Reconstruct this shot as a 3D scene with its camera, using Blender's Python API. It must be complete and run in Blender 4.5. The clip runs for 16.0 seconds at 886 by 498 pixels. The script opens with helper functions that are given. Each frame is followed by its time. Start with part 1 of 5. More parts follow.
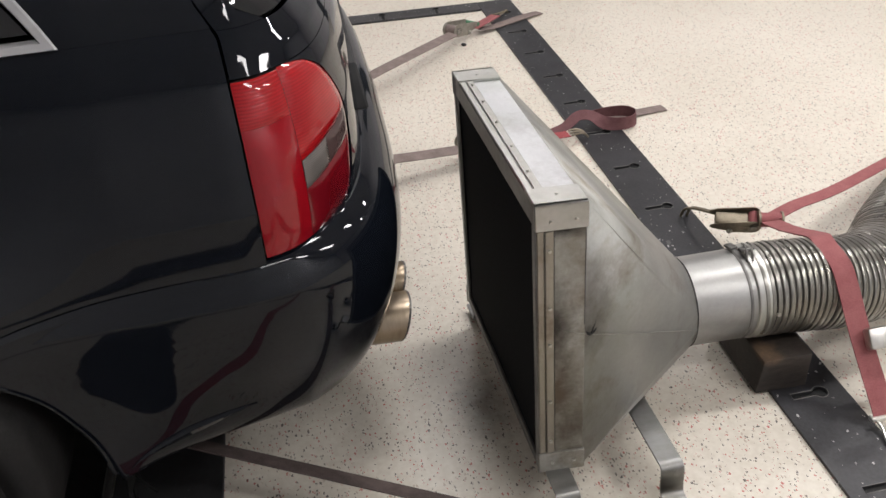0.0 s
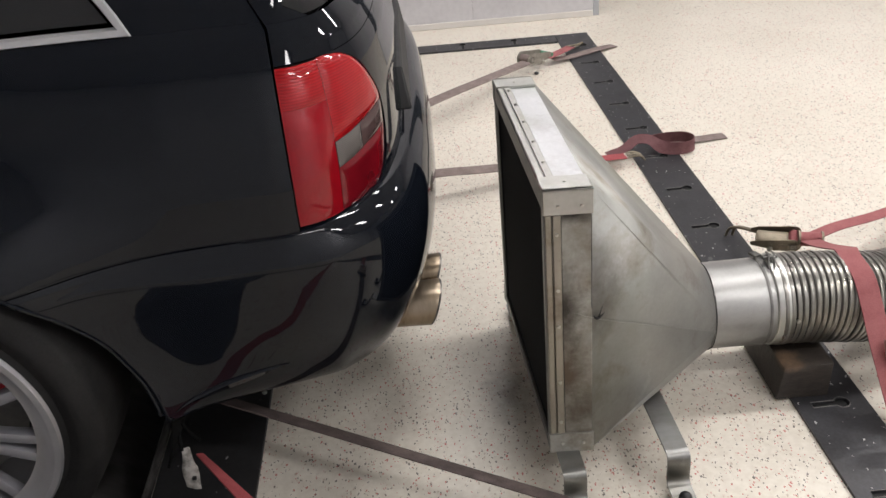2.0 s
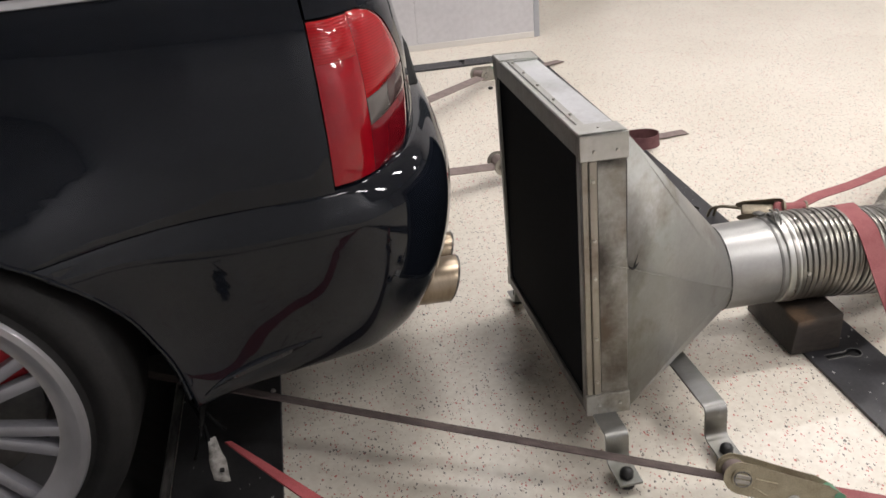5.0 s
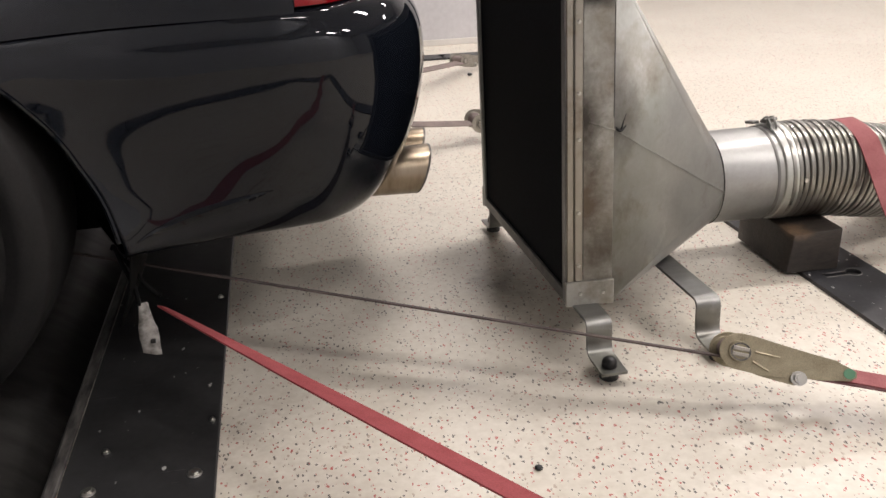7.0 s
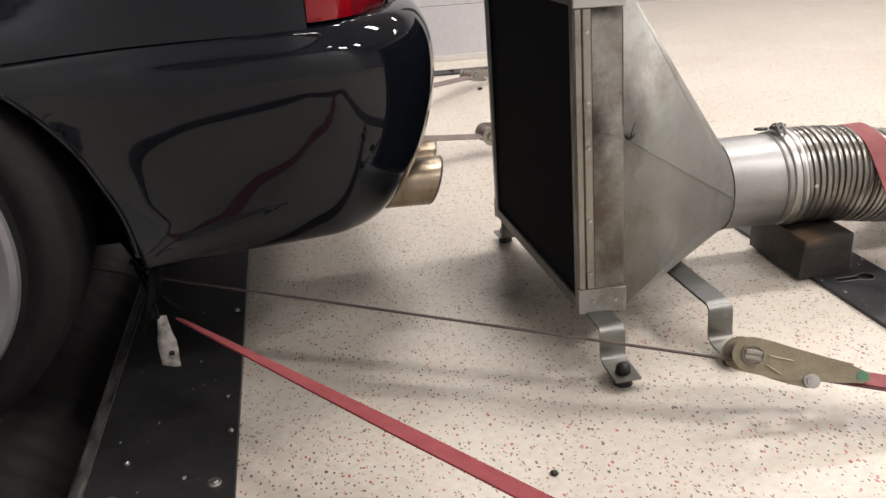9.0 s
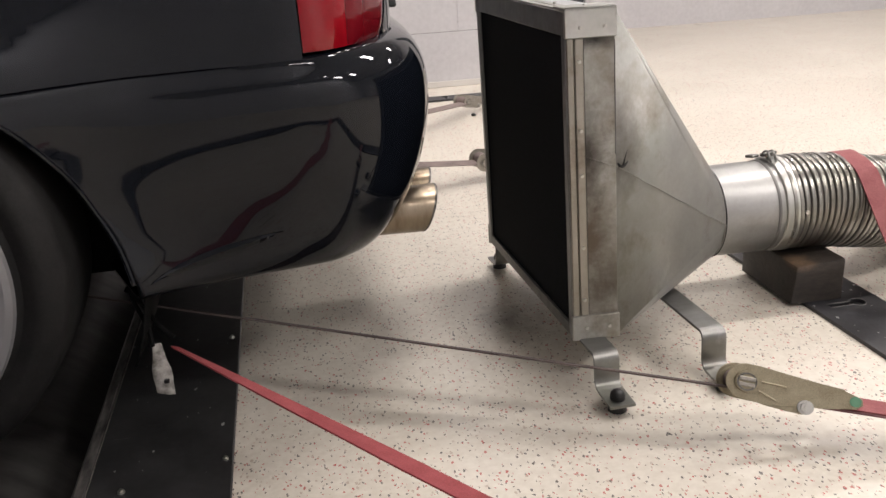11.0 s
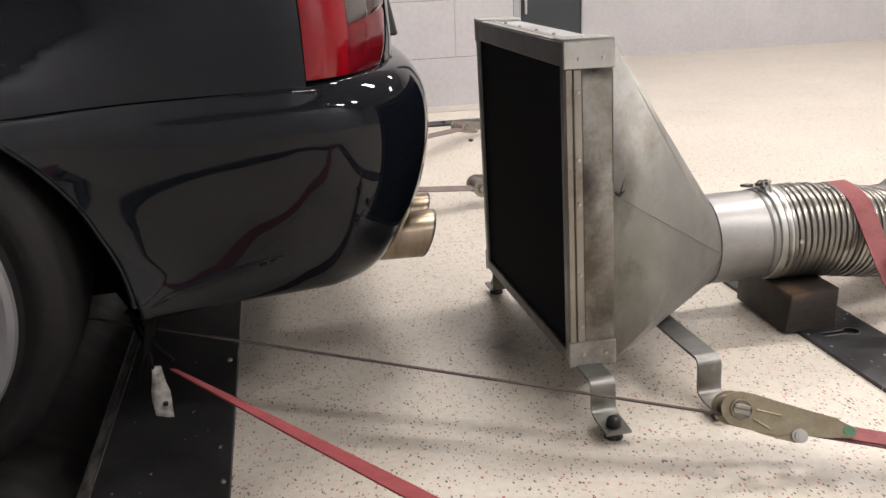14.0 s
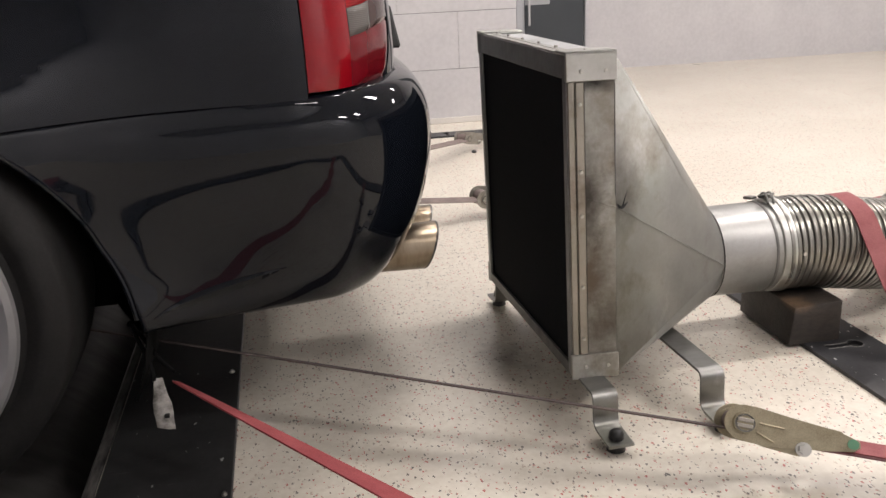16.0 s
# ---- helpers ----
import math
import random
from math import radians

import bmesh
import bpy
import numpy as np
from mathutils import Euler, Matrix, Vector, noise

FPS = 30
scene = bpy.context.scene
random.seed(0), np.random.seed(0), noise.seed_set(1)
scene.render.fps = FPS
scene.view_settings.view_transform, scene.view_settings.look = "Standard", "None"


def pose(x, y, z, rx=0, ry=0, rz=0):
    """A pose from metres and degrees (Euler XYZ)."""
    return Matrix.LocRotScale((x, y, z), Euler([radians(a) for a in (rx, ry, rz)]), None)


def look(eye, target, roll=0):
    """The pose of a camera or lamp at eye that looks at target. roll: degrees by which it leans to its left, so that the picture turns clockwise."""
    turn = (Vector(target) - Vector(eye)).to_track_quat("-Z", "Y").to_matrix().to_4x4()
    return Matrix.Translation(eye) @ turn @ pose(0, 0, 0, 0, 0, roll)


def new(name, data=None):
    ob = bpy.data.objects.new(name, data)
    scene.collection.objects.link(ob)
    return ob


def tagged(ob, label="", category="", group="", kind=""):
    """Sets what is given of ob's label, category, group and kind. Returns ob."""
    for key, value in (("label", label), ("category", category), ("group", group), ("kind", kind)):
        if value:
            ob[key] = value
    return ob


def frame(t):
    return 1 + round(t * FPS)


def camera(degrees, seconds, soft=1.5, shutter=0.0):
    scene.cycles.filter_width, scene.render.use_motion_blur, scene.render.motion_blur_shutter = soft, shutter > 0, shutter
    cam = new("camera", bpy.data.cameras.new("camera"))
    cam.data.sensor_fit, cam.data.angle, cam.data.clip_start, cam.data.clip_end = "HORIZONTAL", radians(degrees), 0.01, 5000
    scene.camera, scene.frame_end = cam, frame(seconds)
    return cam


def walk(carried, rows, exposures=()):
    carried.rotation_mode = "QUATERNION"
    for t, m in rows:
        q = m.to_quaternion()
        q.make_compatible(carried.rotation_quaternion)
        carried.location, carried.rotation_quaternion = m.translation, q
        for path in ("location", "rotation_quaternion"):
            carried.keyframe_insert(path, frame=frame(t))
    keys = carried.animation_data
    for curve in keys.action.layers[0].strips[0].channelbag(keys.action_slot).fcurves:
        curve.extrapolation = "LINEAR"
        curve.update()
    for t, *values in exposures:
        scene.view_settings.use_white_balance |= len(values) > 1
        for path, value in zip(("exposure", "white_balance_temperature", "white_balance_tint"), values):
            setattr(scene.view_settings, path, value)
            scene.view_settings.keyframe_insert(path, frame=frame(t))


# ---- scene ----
cam = camera(53.3, 16.0, 1.5, 0.4)
PATH = [
    (0, (-0.312, -1.095, 1.333), (-0.061, 0.543, 0.213), -3.5),
    (0.5, (-0.253, -1.147, 1.313), (-0.062, 0.514, 0.216), -2.8),
    (1, (-0.208, -1.215, 1.305), (-0.093, 0.476, 0.244), -3.4),
    (1.5, (-0.204, -1.261, 1.308), (-0.137, 0.449, 0.273), -4.1),
    (2, (-0.205, -1.281, 1.308), (-0.16, 0.437, 0.284), -4.5),
    (2.5, (-0.211, -1.298, 1.31), (-0.174, 0.425, 0.294), -4.5),
    (3, (-0.218, -1.304, 1.311), (-0.187, 0.423, 0.303), -4.8),
    (3.2, (-0.219, -1.304, 1.311), (-0.187, 0.423, 0.305), -4.8),
    (5.3, (-0.456, -1.315, 1.112), (-0.178, 0.440, 0.193), -4.2),
    (5.5, (-0.466, -1.314, 1.071), (-0.184, 0.434, 0.142), -3.3),
    (6, (-0.446, -1.306, 0.875), (-0.171, 0.477, 0.012), -1.6),
    (6.5, (-0.429, -1.315, 0.775), (-0.12, 0.493, -0.022), -1.4),
    (7, (-0.437, -1.327, 0.766), (-0.116, 0.489, -0.008), -2.1),
    (7.5, (-0.439, -1.336, 0.764), (-0.119, 0.486, 0.004), -2.9),
    (8, (-0.439, -1.341, 0.762), (-0.131, 0.488, 0.013), -3.2),
    (8.5, (-0.439, -1.344, 0.763), (-0.139, 0.488, 0.02), -3.3),
    (9, (-0.441, -1.347, 0.763), (-0.145, 0.487, 0.024), -3.3),
    (11.5, (-0.443, -1.352, 0.772), (-0.12, 0.501, 0.094), -3.1),
    (12, (-0.442, -1.349, 0.772), (-0.114, 0.506, 0.1), -2.9),
    (12.5, (-0.445, -1.35, 0.773), (-0.114, 0.505, 0.103), -2.7),
    (13, (-0.449, -1.355, 0.775), (-0.116, 0.502, 0.111), -2.5),
    (13.5, (-0.453, -1.36, 0.779), (-0.121, 0.501, 0.127), -2.4),
    (14, (-0.452, -1.363, 0.781), (-0.118, 0.502, 0.14), -2.5),
    (14.5, (-0.449, -1.362, 0.782), (-0.117, 0.505, 0.148), -2.5),
    (15, (-0.45, -1.362, 0.782), (-0.122, 0.508, 0.155), -2.5),
    (15.5, (-0.451, -1.359, 0.782), (-0.125, 0.513, 0.158), -2.5),
    (16, (-0.449, -1.362, 0.783), (-0.121, 0.512, 0.165), -2.5),
]
walk(cam, [(t, look(e, a, r)) for t, e, a, r in PATH],
     [(0, -0.44, 6300, 10.5), (1, -0.38, 6300, 10.5), (3, -0.31, 6300, 10.5), (5.4, -0.33, 6400, 12), (6.5, -0.17, 6540, 13), (9, -0.17, 6540, 13), (11.5, -0.17, 6540, 13), (16, -0.17, 6540, 13)])

# ---- light and world ----
world = bpy.data.worlds.new("world")
world.use_nodes = True
world.node_tree.nodes["Background"].inputs[0].default_value = (0.9, 0.93, 1.0, 1)
world.node_tree.nodes["Background"].inputs[1].default_value = 0.03
scene.world = world
scene.view_settings.exposure = 0.0


# ---- mesh helpers ----
def bm_new():
    return bmesh.new()


def part(name, bm, material, parent=None, label="", smooth=True):
    me = bpy.data.meshes.new(name)
    bmesh.ops.recalc_face_normals(bm, faces=bm.faces)
    bm.to_mesh(me)
    bm.free()
    if material:
        me.materials.append(material)
    if smooth:
        me.shade_smooth()
        me.set_sharp_from_angle(angle=radians(35))
    ob = new(name, me)
    if parent:
        ob.parent = parent
    if label:
        tagged(ob, label)
    return ob


def thing(name, label, category, at=(0, 0, 0), group="", kind=""):
    ob = new(name)
    ob.location = at
    ob.empty_display_size = 0.1
    return tagged(ob, label, category, group, kind)


def local(parent, m):
    """Matrix that brings world coordinates into the thing's own."""
    return parent.matrix_basis.inverted() @ m


def add_box(bm, lo, hi, bevel=0.0, m=None, seg=1):
    c = [(a + b) / 2 for a, b in zip(lo, hi)]
    d = [b - a for a, b in zip(lo, hi)]
    r = bmesh.ops.create_cube(bm, size=1, matrix=Matrix.Translation(c) @ Matrix.Diagonal((*d, 1)))
    vs = r["verts"]
    if bevel:
        es = list({e for v in vs for e in v.link_edges})
        r2 = bmesh.ops.bevel(bm, geom=es, offset=bevel, segments=seg, affect="EDGES", profile=0.5)
        vs = list({v for v in r2["verts"]} | {v for v in vs if v.is_valid})
    if m is not None:
        bmesh.ops.transform(bm, matrix=m, verts=[v for v in vs if v.is_valid])
    return vs


def add_cyl(bm, a, b, r, r2=None, n=24, caps=True):
    a, b = Vector(a), Vector(b)
    m = Matrix.Translation((a + b) / 2) @ (b - a).to_track_quat("Z", "Y").to_matrix().to_4x4()
    return bmesh.ops.create_cone(bm, cap_ends=caps, segments=n, radius1=r, radius2=r if r2 is None else r2,
                                 depth=(b - a).length, matrix=m)["verts"]


def add_dome(bm, c, r, squash=1.0, n=12):
    bmesh.ops.create_uvsphere(bm, u_segments=n, v_segments=max(6, n // 2), radius=r,
                              matrix=Matrix.Translation(c) @ Matrix.Diagonal((1, 1, squash, 1)))


def grid(bm, rows, close=False):
    """Faces between rows of points."""
    vs = [[bm.verts.new(p) for p in row] for row in rows]
    for a, b in zip(vs, vs[1:]):
        n = len(a)
        for i in range(n if close else n - 1):
            bm.faces.new((a[i], a[(i + 1) % n], b[(i + 1) % n], b[i]))
    return vs


def spline(ps, n):
    """Catmull-Rom through points, n steps a span."""
    ps = [Vector(p) for p in ps]
    q = [2 * ps[0] - ps[1]] + ps + [2 * ps[-1] - ps[-2]]
    out = []
    for i in range(1, len(q) - 2):
        for k in range(n):
            t = k / n
            a, b, c, d = q[i - 1:i + 3]
            out.append(0.5 * (2 * b + (c - a) * t + (2 * a - 5 * b + 4 * c - d) * t * t + (3 * b - a - 3 * c + d) * t ** 3))
    out.append(ps[-1])
    return out


def ribbon(bm, ps, width, thick=0.0022, normals=None):
    """A strap: a band of woven webbing along points. normals: which way its face looks."""
    ps = [Vector(p) for p in ps]
    rows = []
    for i, p in enumerate(ps):
        d = (ps[min(i + 1, len(ps) - 1)] - ps[max(i - 1, 0)]).normalized()
        nv = Vector(normals[i] if isinstance(normals, list) else normals or (0, 0, 1))
        side = d.cross(nv).normalized() * ((width[min(i, len(width) - 1)] if isinstance(width, list) else width) / 2)
        up = side.cross(d).normalized() * (thick / 2)
        rows.append([p - side - up, p + side - up, p + side * 1.01, p + side + up, p - side + up, p - side * 1.01])
    vs = grid(bm, rows, close=True)
    bm.faces.new(vs[0])
    bm.faces.new(vs[-1])


def tube(bm, ps, r, n=10, caps=True):
    ps = [Vector(p) for p in ps]
    rows, up = [], None
    for i, p in enumerate(ps):
        d = (ps[min(i + 1, len(ps) - 1)] - ps[max(i - 1, 0)]).normalized()
        if up is None:
            up = d.orthogonal().normalized()
        up = (up - d * up.dot(d)).normalized()
        s = d.cross(up)
        rr = r[i] if isinstance(r, list) else r
        rows.append([p + (up * math.cos(a) + s * math.sin(a)) * rr for a in (2 * math.pi * k / n for k in range(n))])
    vs = grid(bm, rows, close=True)
    if caps:
        bm.faces.new(vs[0])
        bm.faces.new(vs[-1])


def cut(ob, cutters):
    """Cuts the closed meshes out of ob's mesh."""
    bm = bmesh.new()
    for c in cutters:
        c(bm)
    me = bpy.data.meshes.new("cutter")
    bm.to_mesh(me)
    bm.free()
    tool = new("cutter", me)
    tool.parent = ob.parent
    mod = ob.modifiers.new("cut", "BOOLEAN")
    mod.object, mod.operation, mod.solver = tool, "DIFFERENCE", "EXACT"
    bpy.context.view_layer.update()
    made = bpy.data.meshes.new_from_object(ob.evaluated_get(bpy.context.evaluated_depsgraph_get()))
    ob.modifiers.clear()
    ob.data = made
    bpy.data.objects.remove(tool)
    bpy.data.meshes.remove(me)


# ---- materials ----
def material(name, colour, rough=0.5, metal=0.0, coat=0.0, spec=0.5):
    m = bpy.data.materials.new(name)
    m.use_nodes = True
    b = m.node_tree.nodes["Principled BSDF"]
    b.inputs["Base Color"].default_value = (*colour, 1)
    b.inputs["Roughness"].default_value = rough
    b.inputs["Metallic"].default_value = metal
    b.inputs["Coat Weight"].default_value = coat
    b.inputs["Coat Roughness"].default_value = 0.03
    b.inputs["Coat IOR"].default_value = 1.38
    b.inputs["Specular IOR Level"].default_value = spec
    return m


def nodes(m):
    t = m.node_tree
    return t, t.nodes["Principled BSDF"], lambda kind, **kw: add_node(t, kind, kw)


def add_node(t, kind, kw):
    n = t.nodes.new(kind)
    for k, v in kw.items():
        if k in n.inputs:
            n.inputs[k].default_value = v
    return n


def coords(t):
    g = t.nodes.new("ShaderNodeNewGeometry")
    return g.outputs["Position"]


def ramp(t, fac, stops):
    r = t.nodes.new("ShaderNodeValToRGB")
    e = r.color_ramp.elements
    while len(e) < len(stops):
        e.new(0.5)
    for el, (p, c) in zip(e, stops):
        el.position, el.color = p, (*c, 1)
    t.links.new(fac, r.inputs[0])
    return r.outputs[0]


def mix(t, fac, a, b, mode="MIX"):
    n = t.nodes.new("ShaderNodeMix")
    n.data_type, n.blend_type = "RGBA", mode
    for sock, v in ((n.inputs[0], fac), (n.inputs[6], a), (n.inputs[7], b)):
        if isinstance(v, (int, float)):
            sock.default_value = v
        elif isinstance(v, tuple):
            sock.default_value = (*v, 1)
        else:
            t.links.new(v, sock)
    return n.outputs[2]


def noise_fac(t, scale, detail=4, rough=0.55, stretch=None, object_space=False):
    n = t.nodes.new("ShaderNodeTexNoise")
    n.inputs["Scale"].default_value, n.inputs["Detail"].default_value, n.inputs["Roughness"].default_value = scale, detail, rough
    p = coords(t)
    if object_space:
        p = t.nodes.new("ShaderNodeTexCoord").outputs["Object"]
    if stretch:
        mp = t.nodes.new("ShaderNodeMapping")
        mp.inputs["Scale"].default_value = stretch
        t.links.new(p, mp.inputs[0])
        p = mp.outputs[0]
    t.links.new(p, n.inputs["Vector"])
    return n.outputs[0]


def bump(t, bsdf, height, strength, dist=0.002):
    b = t.nodes.new("ShaderNodeBump")
    b.inputs["Strength"].default_value, b.inputs["Distance"].default_value = strength, dist
    t.links.new(height, b.inputs["Height"])
    t.links.new(b.outputs[0], bsdf.inputs["Normal"])


def rough_by(t, bsdf, fac, lo, hi):
    r = t.nodes.new("ShaderNodeMapRange")
    r.inputs["To Min"].default_value, r.inputs["To Max"].default_value = lo, hi
    t.links.new(fac, r.inputs[0])
    t.links.new(r.outputs[0], bsdf.inputs["Roughness"])


def varied(name, a, b, scale, rough=(0.4, 0.6), metal=0.0, detail=5, relief=0.0, stretch=None, coat=0.0, fine=0.0):
    m = material(name, a, 0.5, metal, coat)
    t, p, _ = nodes(m)
    f = noise_fac(t, scale, detail, 0.6, stretch)
    col = ramp(t, f, [(0.32, a), (0.68, b)])
    if fine:
        g = noise_fac(t, scale * 14, 3, 0.6, stretch)
        col = mix(t, fine, col, ramp(t, g, [(0.35, tuple(c * 0.5 for c in a)), (0.65, tuple(min(1, c * 1.4) for c in b))]))
    t.links.new(col, p.inputs["Base Color"])
    rough_by(t, p, noise_fac(t, scale * 2.3, 4), *rough)
    if relief:
        bump(t, p, noise_fac(t, scale * 6, 4, 0.6, stretch), relief)
    return m


def strew(t, base, flakes):
    """Small flat chips of other colours over a base colour."""
    pos = coords(t)
    for i, (scale, keep, colour, size) in enumerate(flakes):
        mp = t.nodes.new("ShaderNodeMapping")
        mp.inputs["Location"].default_value = (i * 3.7, i * 1.9, i * 0.83)
        mp.inputs["Rotation"].default_value = (0, 0, 0.9 * i)
        mp.inputs["Scale"].default_value = (1, 0.62, 1)
        t.links.new(pos, mp.inputs[0])
        warp = t.nodes.new("ShaderNodeTexNoise")
        warp.inputs["Scale"].default_value = scale * 1.3
        t.links.new(mp.outputs[0], warp.inputs["Vector"])
        sc = t.nodes.new("ShaderNodeVectorMath")
        sc.operation = "MULTIPLY_ADD"
        sc.inputs[1].default_value = (0.9 / scale,) * 3
        t.links.new(warp.outputs["Color"], sc.inputs[0])
        t.links.new(mp.outputs[0], sc.inputs[2])
        v = t.nodes.new("ShaderNodeTexVoronoi")
        v.voronoi_dimensions = "2D"
        v.inputs["Scale"].default_value = scale
        t.links.new(sc.outputs[0], v.inputs["Vector"])
        sep = t.nodes.new("ShaderNodeSeparateColor")
        t.links.new(v.outputs["Color"], sep.inputs[0])
        near = t.nodes.new("ShaderNodeMath")
        near.operation = "LESS_THAN"
        vary = t.nodes.new("ShaderNodeMath")
        vary.operation = "MULTIPLY_ADD"
        vary.inputs[1].default_value, vary.inputs[2].default_value = size * 0.75, size * 0.45
        t.links.new(sep.outputs[1], vary.inputs[0])
        t.links.new(vary.outputs[0], near.inputs[1])
        t.links.new(v.outputs["Distance"], near.inputs[0])
        few = t.nodes.new("ShaderNodeMath")
        few.operation = "GREATER_THAN"
        few.inputs[1].default_value = keep
        t.links.new(sep.outputs[0], few.inputs[0])
        both = t.nodes.new("ShaderNodeMath")
        both.operation = "MULTIPLY"
        t.links.new(near.outputs[0], both.inputs[0])
        t.links.new(few.outputs[0], both.inputs[1])
        soft = t.nodes.new("ShaderNodeMath")
        soft.operation = "MULTIPLY"
        soft.inputs[1].default_value = 0.8
        t.links.new(both.outputs[0], soft.inputs[0])
        base = mix(t, soft.outputs[0], base, colour)
    return base


def floor_material():
    """Cream epoxy with thrown flakes of black, red and tan, some dirt."""
    m = material("flake_epoxy", (0.7, 0.65, 0.57), 0.3, coat=0.0)
    t, p, _ = nodes(m)
    base = ramp(t, noise_fac(t, 2.2, 5, 0.6), [(0.3, (0.60, 0.557, 0.468)), (0.7, (0.71, 0.668, 0.578))])
    base = mix(t, 0.35, base, ramp(t, noise_fac(t, 60, 3, 0.6), [(0.3, (0.52, 0.46, 0.38)), (0.7, (0.78, 0.74, 0.66))]))
    flakes = ((152, 0.89, (0.020, 0.015, 0.013), 0.25), (146, 0.905, (0.42, 0.05, 0.04), 0.26), (150, 0.92, (0.44, 0.36, 0.28), 0.30),
              (125, 0.968, (0.012, 0.011, 0.012), 0.25), (180, 0.945, (0.10, 0.07, 0.05), 0.26), (215, 0.93, (0.45, 0.06, 0.05), 0.24))
    base = strew(t, base, flakes)
    base = smudge(t, base, (-0.036, 0.25, 0.0), 0.085, (1.2, 0.75, 1), (0.10, 0.085, 0.065), 0.75)
    t.links.new(base, p.inputs["Base Color"])
    rough_by(t, p, noise_fac(t, 5, 4), 0.22, 0.42)
    bump(t, p, noise_fac(t, 90, 3), 0.12, 0.001)
    return m


def webbing(name, colour, worn):
    m = material(name, colour, 0.85)
    t, p, _ = nodes(m)
    f = noise_fac(t, 30, 5)
    col = ramp(t, f, [(0.3, colour), (0.72, worn)])
    t.links.new(mix(t, 0.25, col, ramp(t, noise_fac(t, 420, 2), [(0.35, tuple(c * 0.45 for c in colour)), (0.65, worn)])), p.inputs["Base Color"])
    bump(t, p, noise_fac(t, 600, 2), 0.5, 0.0006)
    return m


def smudge(t, col, at, radius, stretch, colour, amount):
    """A ragged patch of dirt round one place."""
    mp = t.nodes.new("ShaderNodeVectorMath")
    mp.operation = "SUBTRACT"
    mp.inputs[1].default_value = at
    t.links.new(coords(t), mp.inputs[0])
    sc = t.nodes.new("ShaderNodeVectorMath")
    sc.operation = "MULTIPLY"
    sc.inputs[1].default_value = stretch
    t.links.new(mp.outputs[0], sc.inputs[0])
    ln = t.nodes.new("ShaderNodeVectorMath")
    ln.operation = "LENGTH"
    t.links.new(sc.outputs[0], ln.inputs[0])
    ad = t.nodes.new("ShaderNodeMath")
    ad.operation = "MULTIPLY_ADD"
    ad.inputs[1].default_value = radius * 1.5
    t.links.new(noise_fac(t, 28, 6, 0.7), ad.inputs[0])
    t.links.new(ln.outputs["Value"], ad.inputs[2])
    f = ramp(t, ad.outputs[0], [(radius * 0.8, (amount,) * 3), (radius * 1.9, (0, 0, 0))])
    return mix(t, f, col, colour)


def galvanised(name, a, b, rough, stain=0.0, brush=(1, 1, 1), spread=(0.50, 0.68), metal=1.0, dirt=(), dents=0.42):
    """Sheet steel with grey blotches, brush marks and brown stains."""
    m = material(name, a, 0.4, metal)
    t, p, _ = nodes(m)
    col = ramp(t, noise_fac(t, 6, 4, 0.55, brush), [(0.3, a), (0.7, b)])
    col = mix(t, 0.12, col, ramp(t, noise_fac(t, 120, 3, 0.6, brush), [(0.3, tuple(c * 0.6 for c in a)), (0.7, b)]))
    if stain:
        s = ramp(t, noise_fac(t, 5.5, 6, 0.7), [(spread[0], (0, 0, 0)), (spread[1], (stain,) * 3)])
        col = mix(t, s, col, (0.13, 0.095, 0.06))
    # greenish film and pale wiped smears
    film = ramp(t, noise_fac(t, 3.2, 5, 0.6), [(0.45, (0, 0, 0)), (0.68, (0.5,) * 3)])
    col = mix(t, film, col, tuple(c * f for c, f in zip(a, (0.74, 0.80, 0.66))))
    wiped = ramp(t, noise_fac(t, 7, 6, 0.7, (1.4, 1.4, 0.8)), [(0.60, (0, 0, 0)), (0.74, (0.45,) * 3)])
    col = mix(t, wiped, col, tuple(min(1, c * 1.3) for c in b))
    for d in dirt:
        col = smudge(t, col, *d)
    t.links.new(col, p.inputs["Base Color"])
    rough_by(t, p, noise_fac(t, 14, 5, 0.6, brush), *rough)
    bump(t, p, noise_fac(t, 4.5, 3), dents, 0.007)
    return m


M_FLOOR = floor_material()
M_WALL = varied("painted_block", (0.52, 0.51, 0.525), (0.58, 0.57, 0.58), 3, (0.5, 0.65), relief=0.1, fine=0.08)
M_WALL_BASE = varied("pale_skirt", (0.60, 0.575, 0.54), (0.66, 0.63, 0.59), 4, (0.4, 0.6))
M_CEIL = varied("grey_ceiling", (0.46, 0.46, 0.47), (0.54, 0.54, 0.55), 2, (0.7, 0.8))
M_WALL_DARK = varied("grey_wall", (0.68, 0.69, 0.73), (0.76, 0.77, 0.81), 2, (0.6, 0.75))
M_PAINT = material("black_paint", (0.0045, 0.0058, 0.0088), 0.5, 0.0, 0.95, 0.0)
M_BUMPER = material("black_bumper_paint", (0.0045, 0.0058, 0.0088), 0.5, 0.0, 0.95, 0.0)
M_GAP = material("panel_gap", (0.002, 0.002, 0.002), 0.8)
M_GLASS = material("dark_glass", (0.012, 0.0125, 0.013), 0.03, spec=0.6)
M_CHROME = varied("satin_chrome", (0.62, 0.62, 0.63), (0.7, 0.7, 0.71), 12, (0.28, 0.38), 0.6)
M_RUBBER = varied("tyre_rubber", (0.010, 0.010, 0.0102), (0.018, 0.0175, 0.017), 16, (0.6, 0.8), relief=0.2, fine=0.2)
M_RUBBER.node_tree.nodes["Principled BSDF"].inputs["Specular IOR Level"].default_value = 0.2
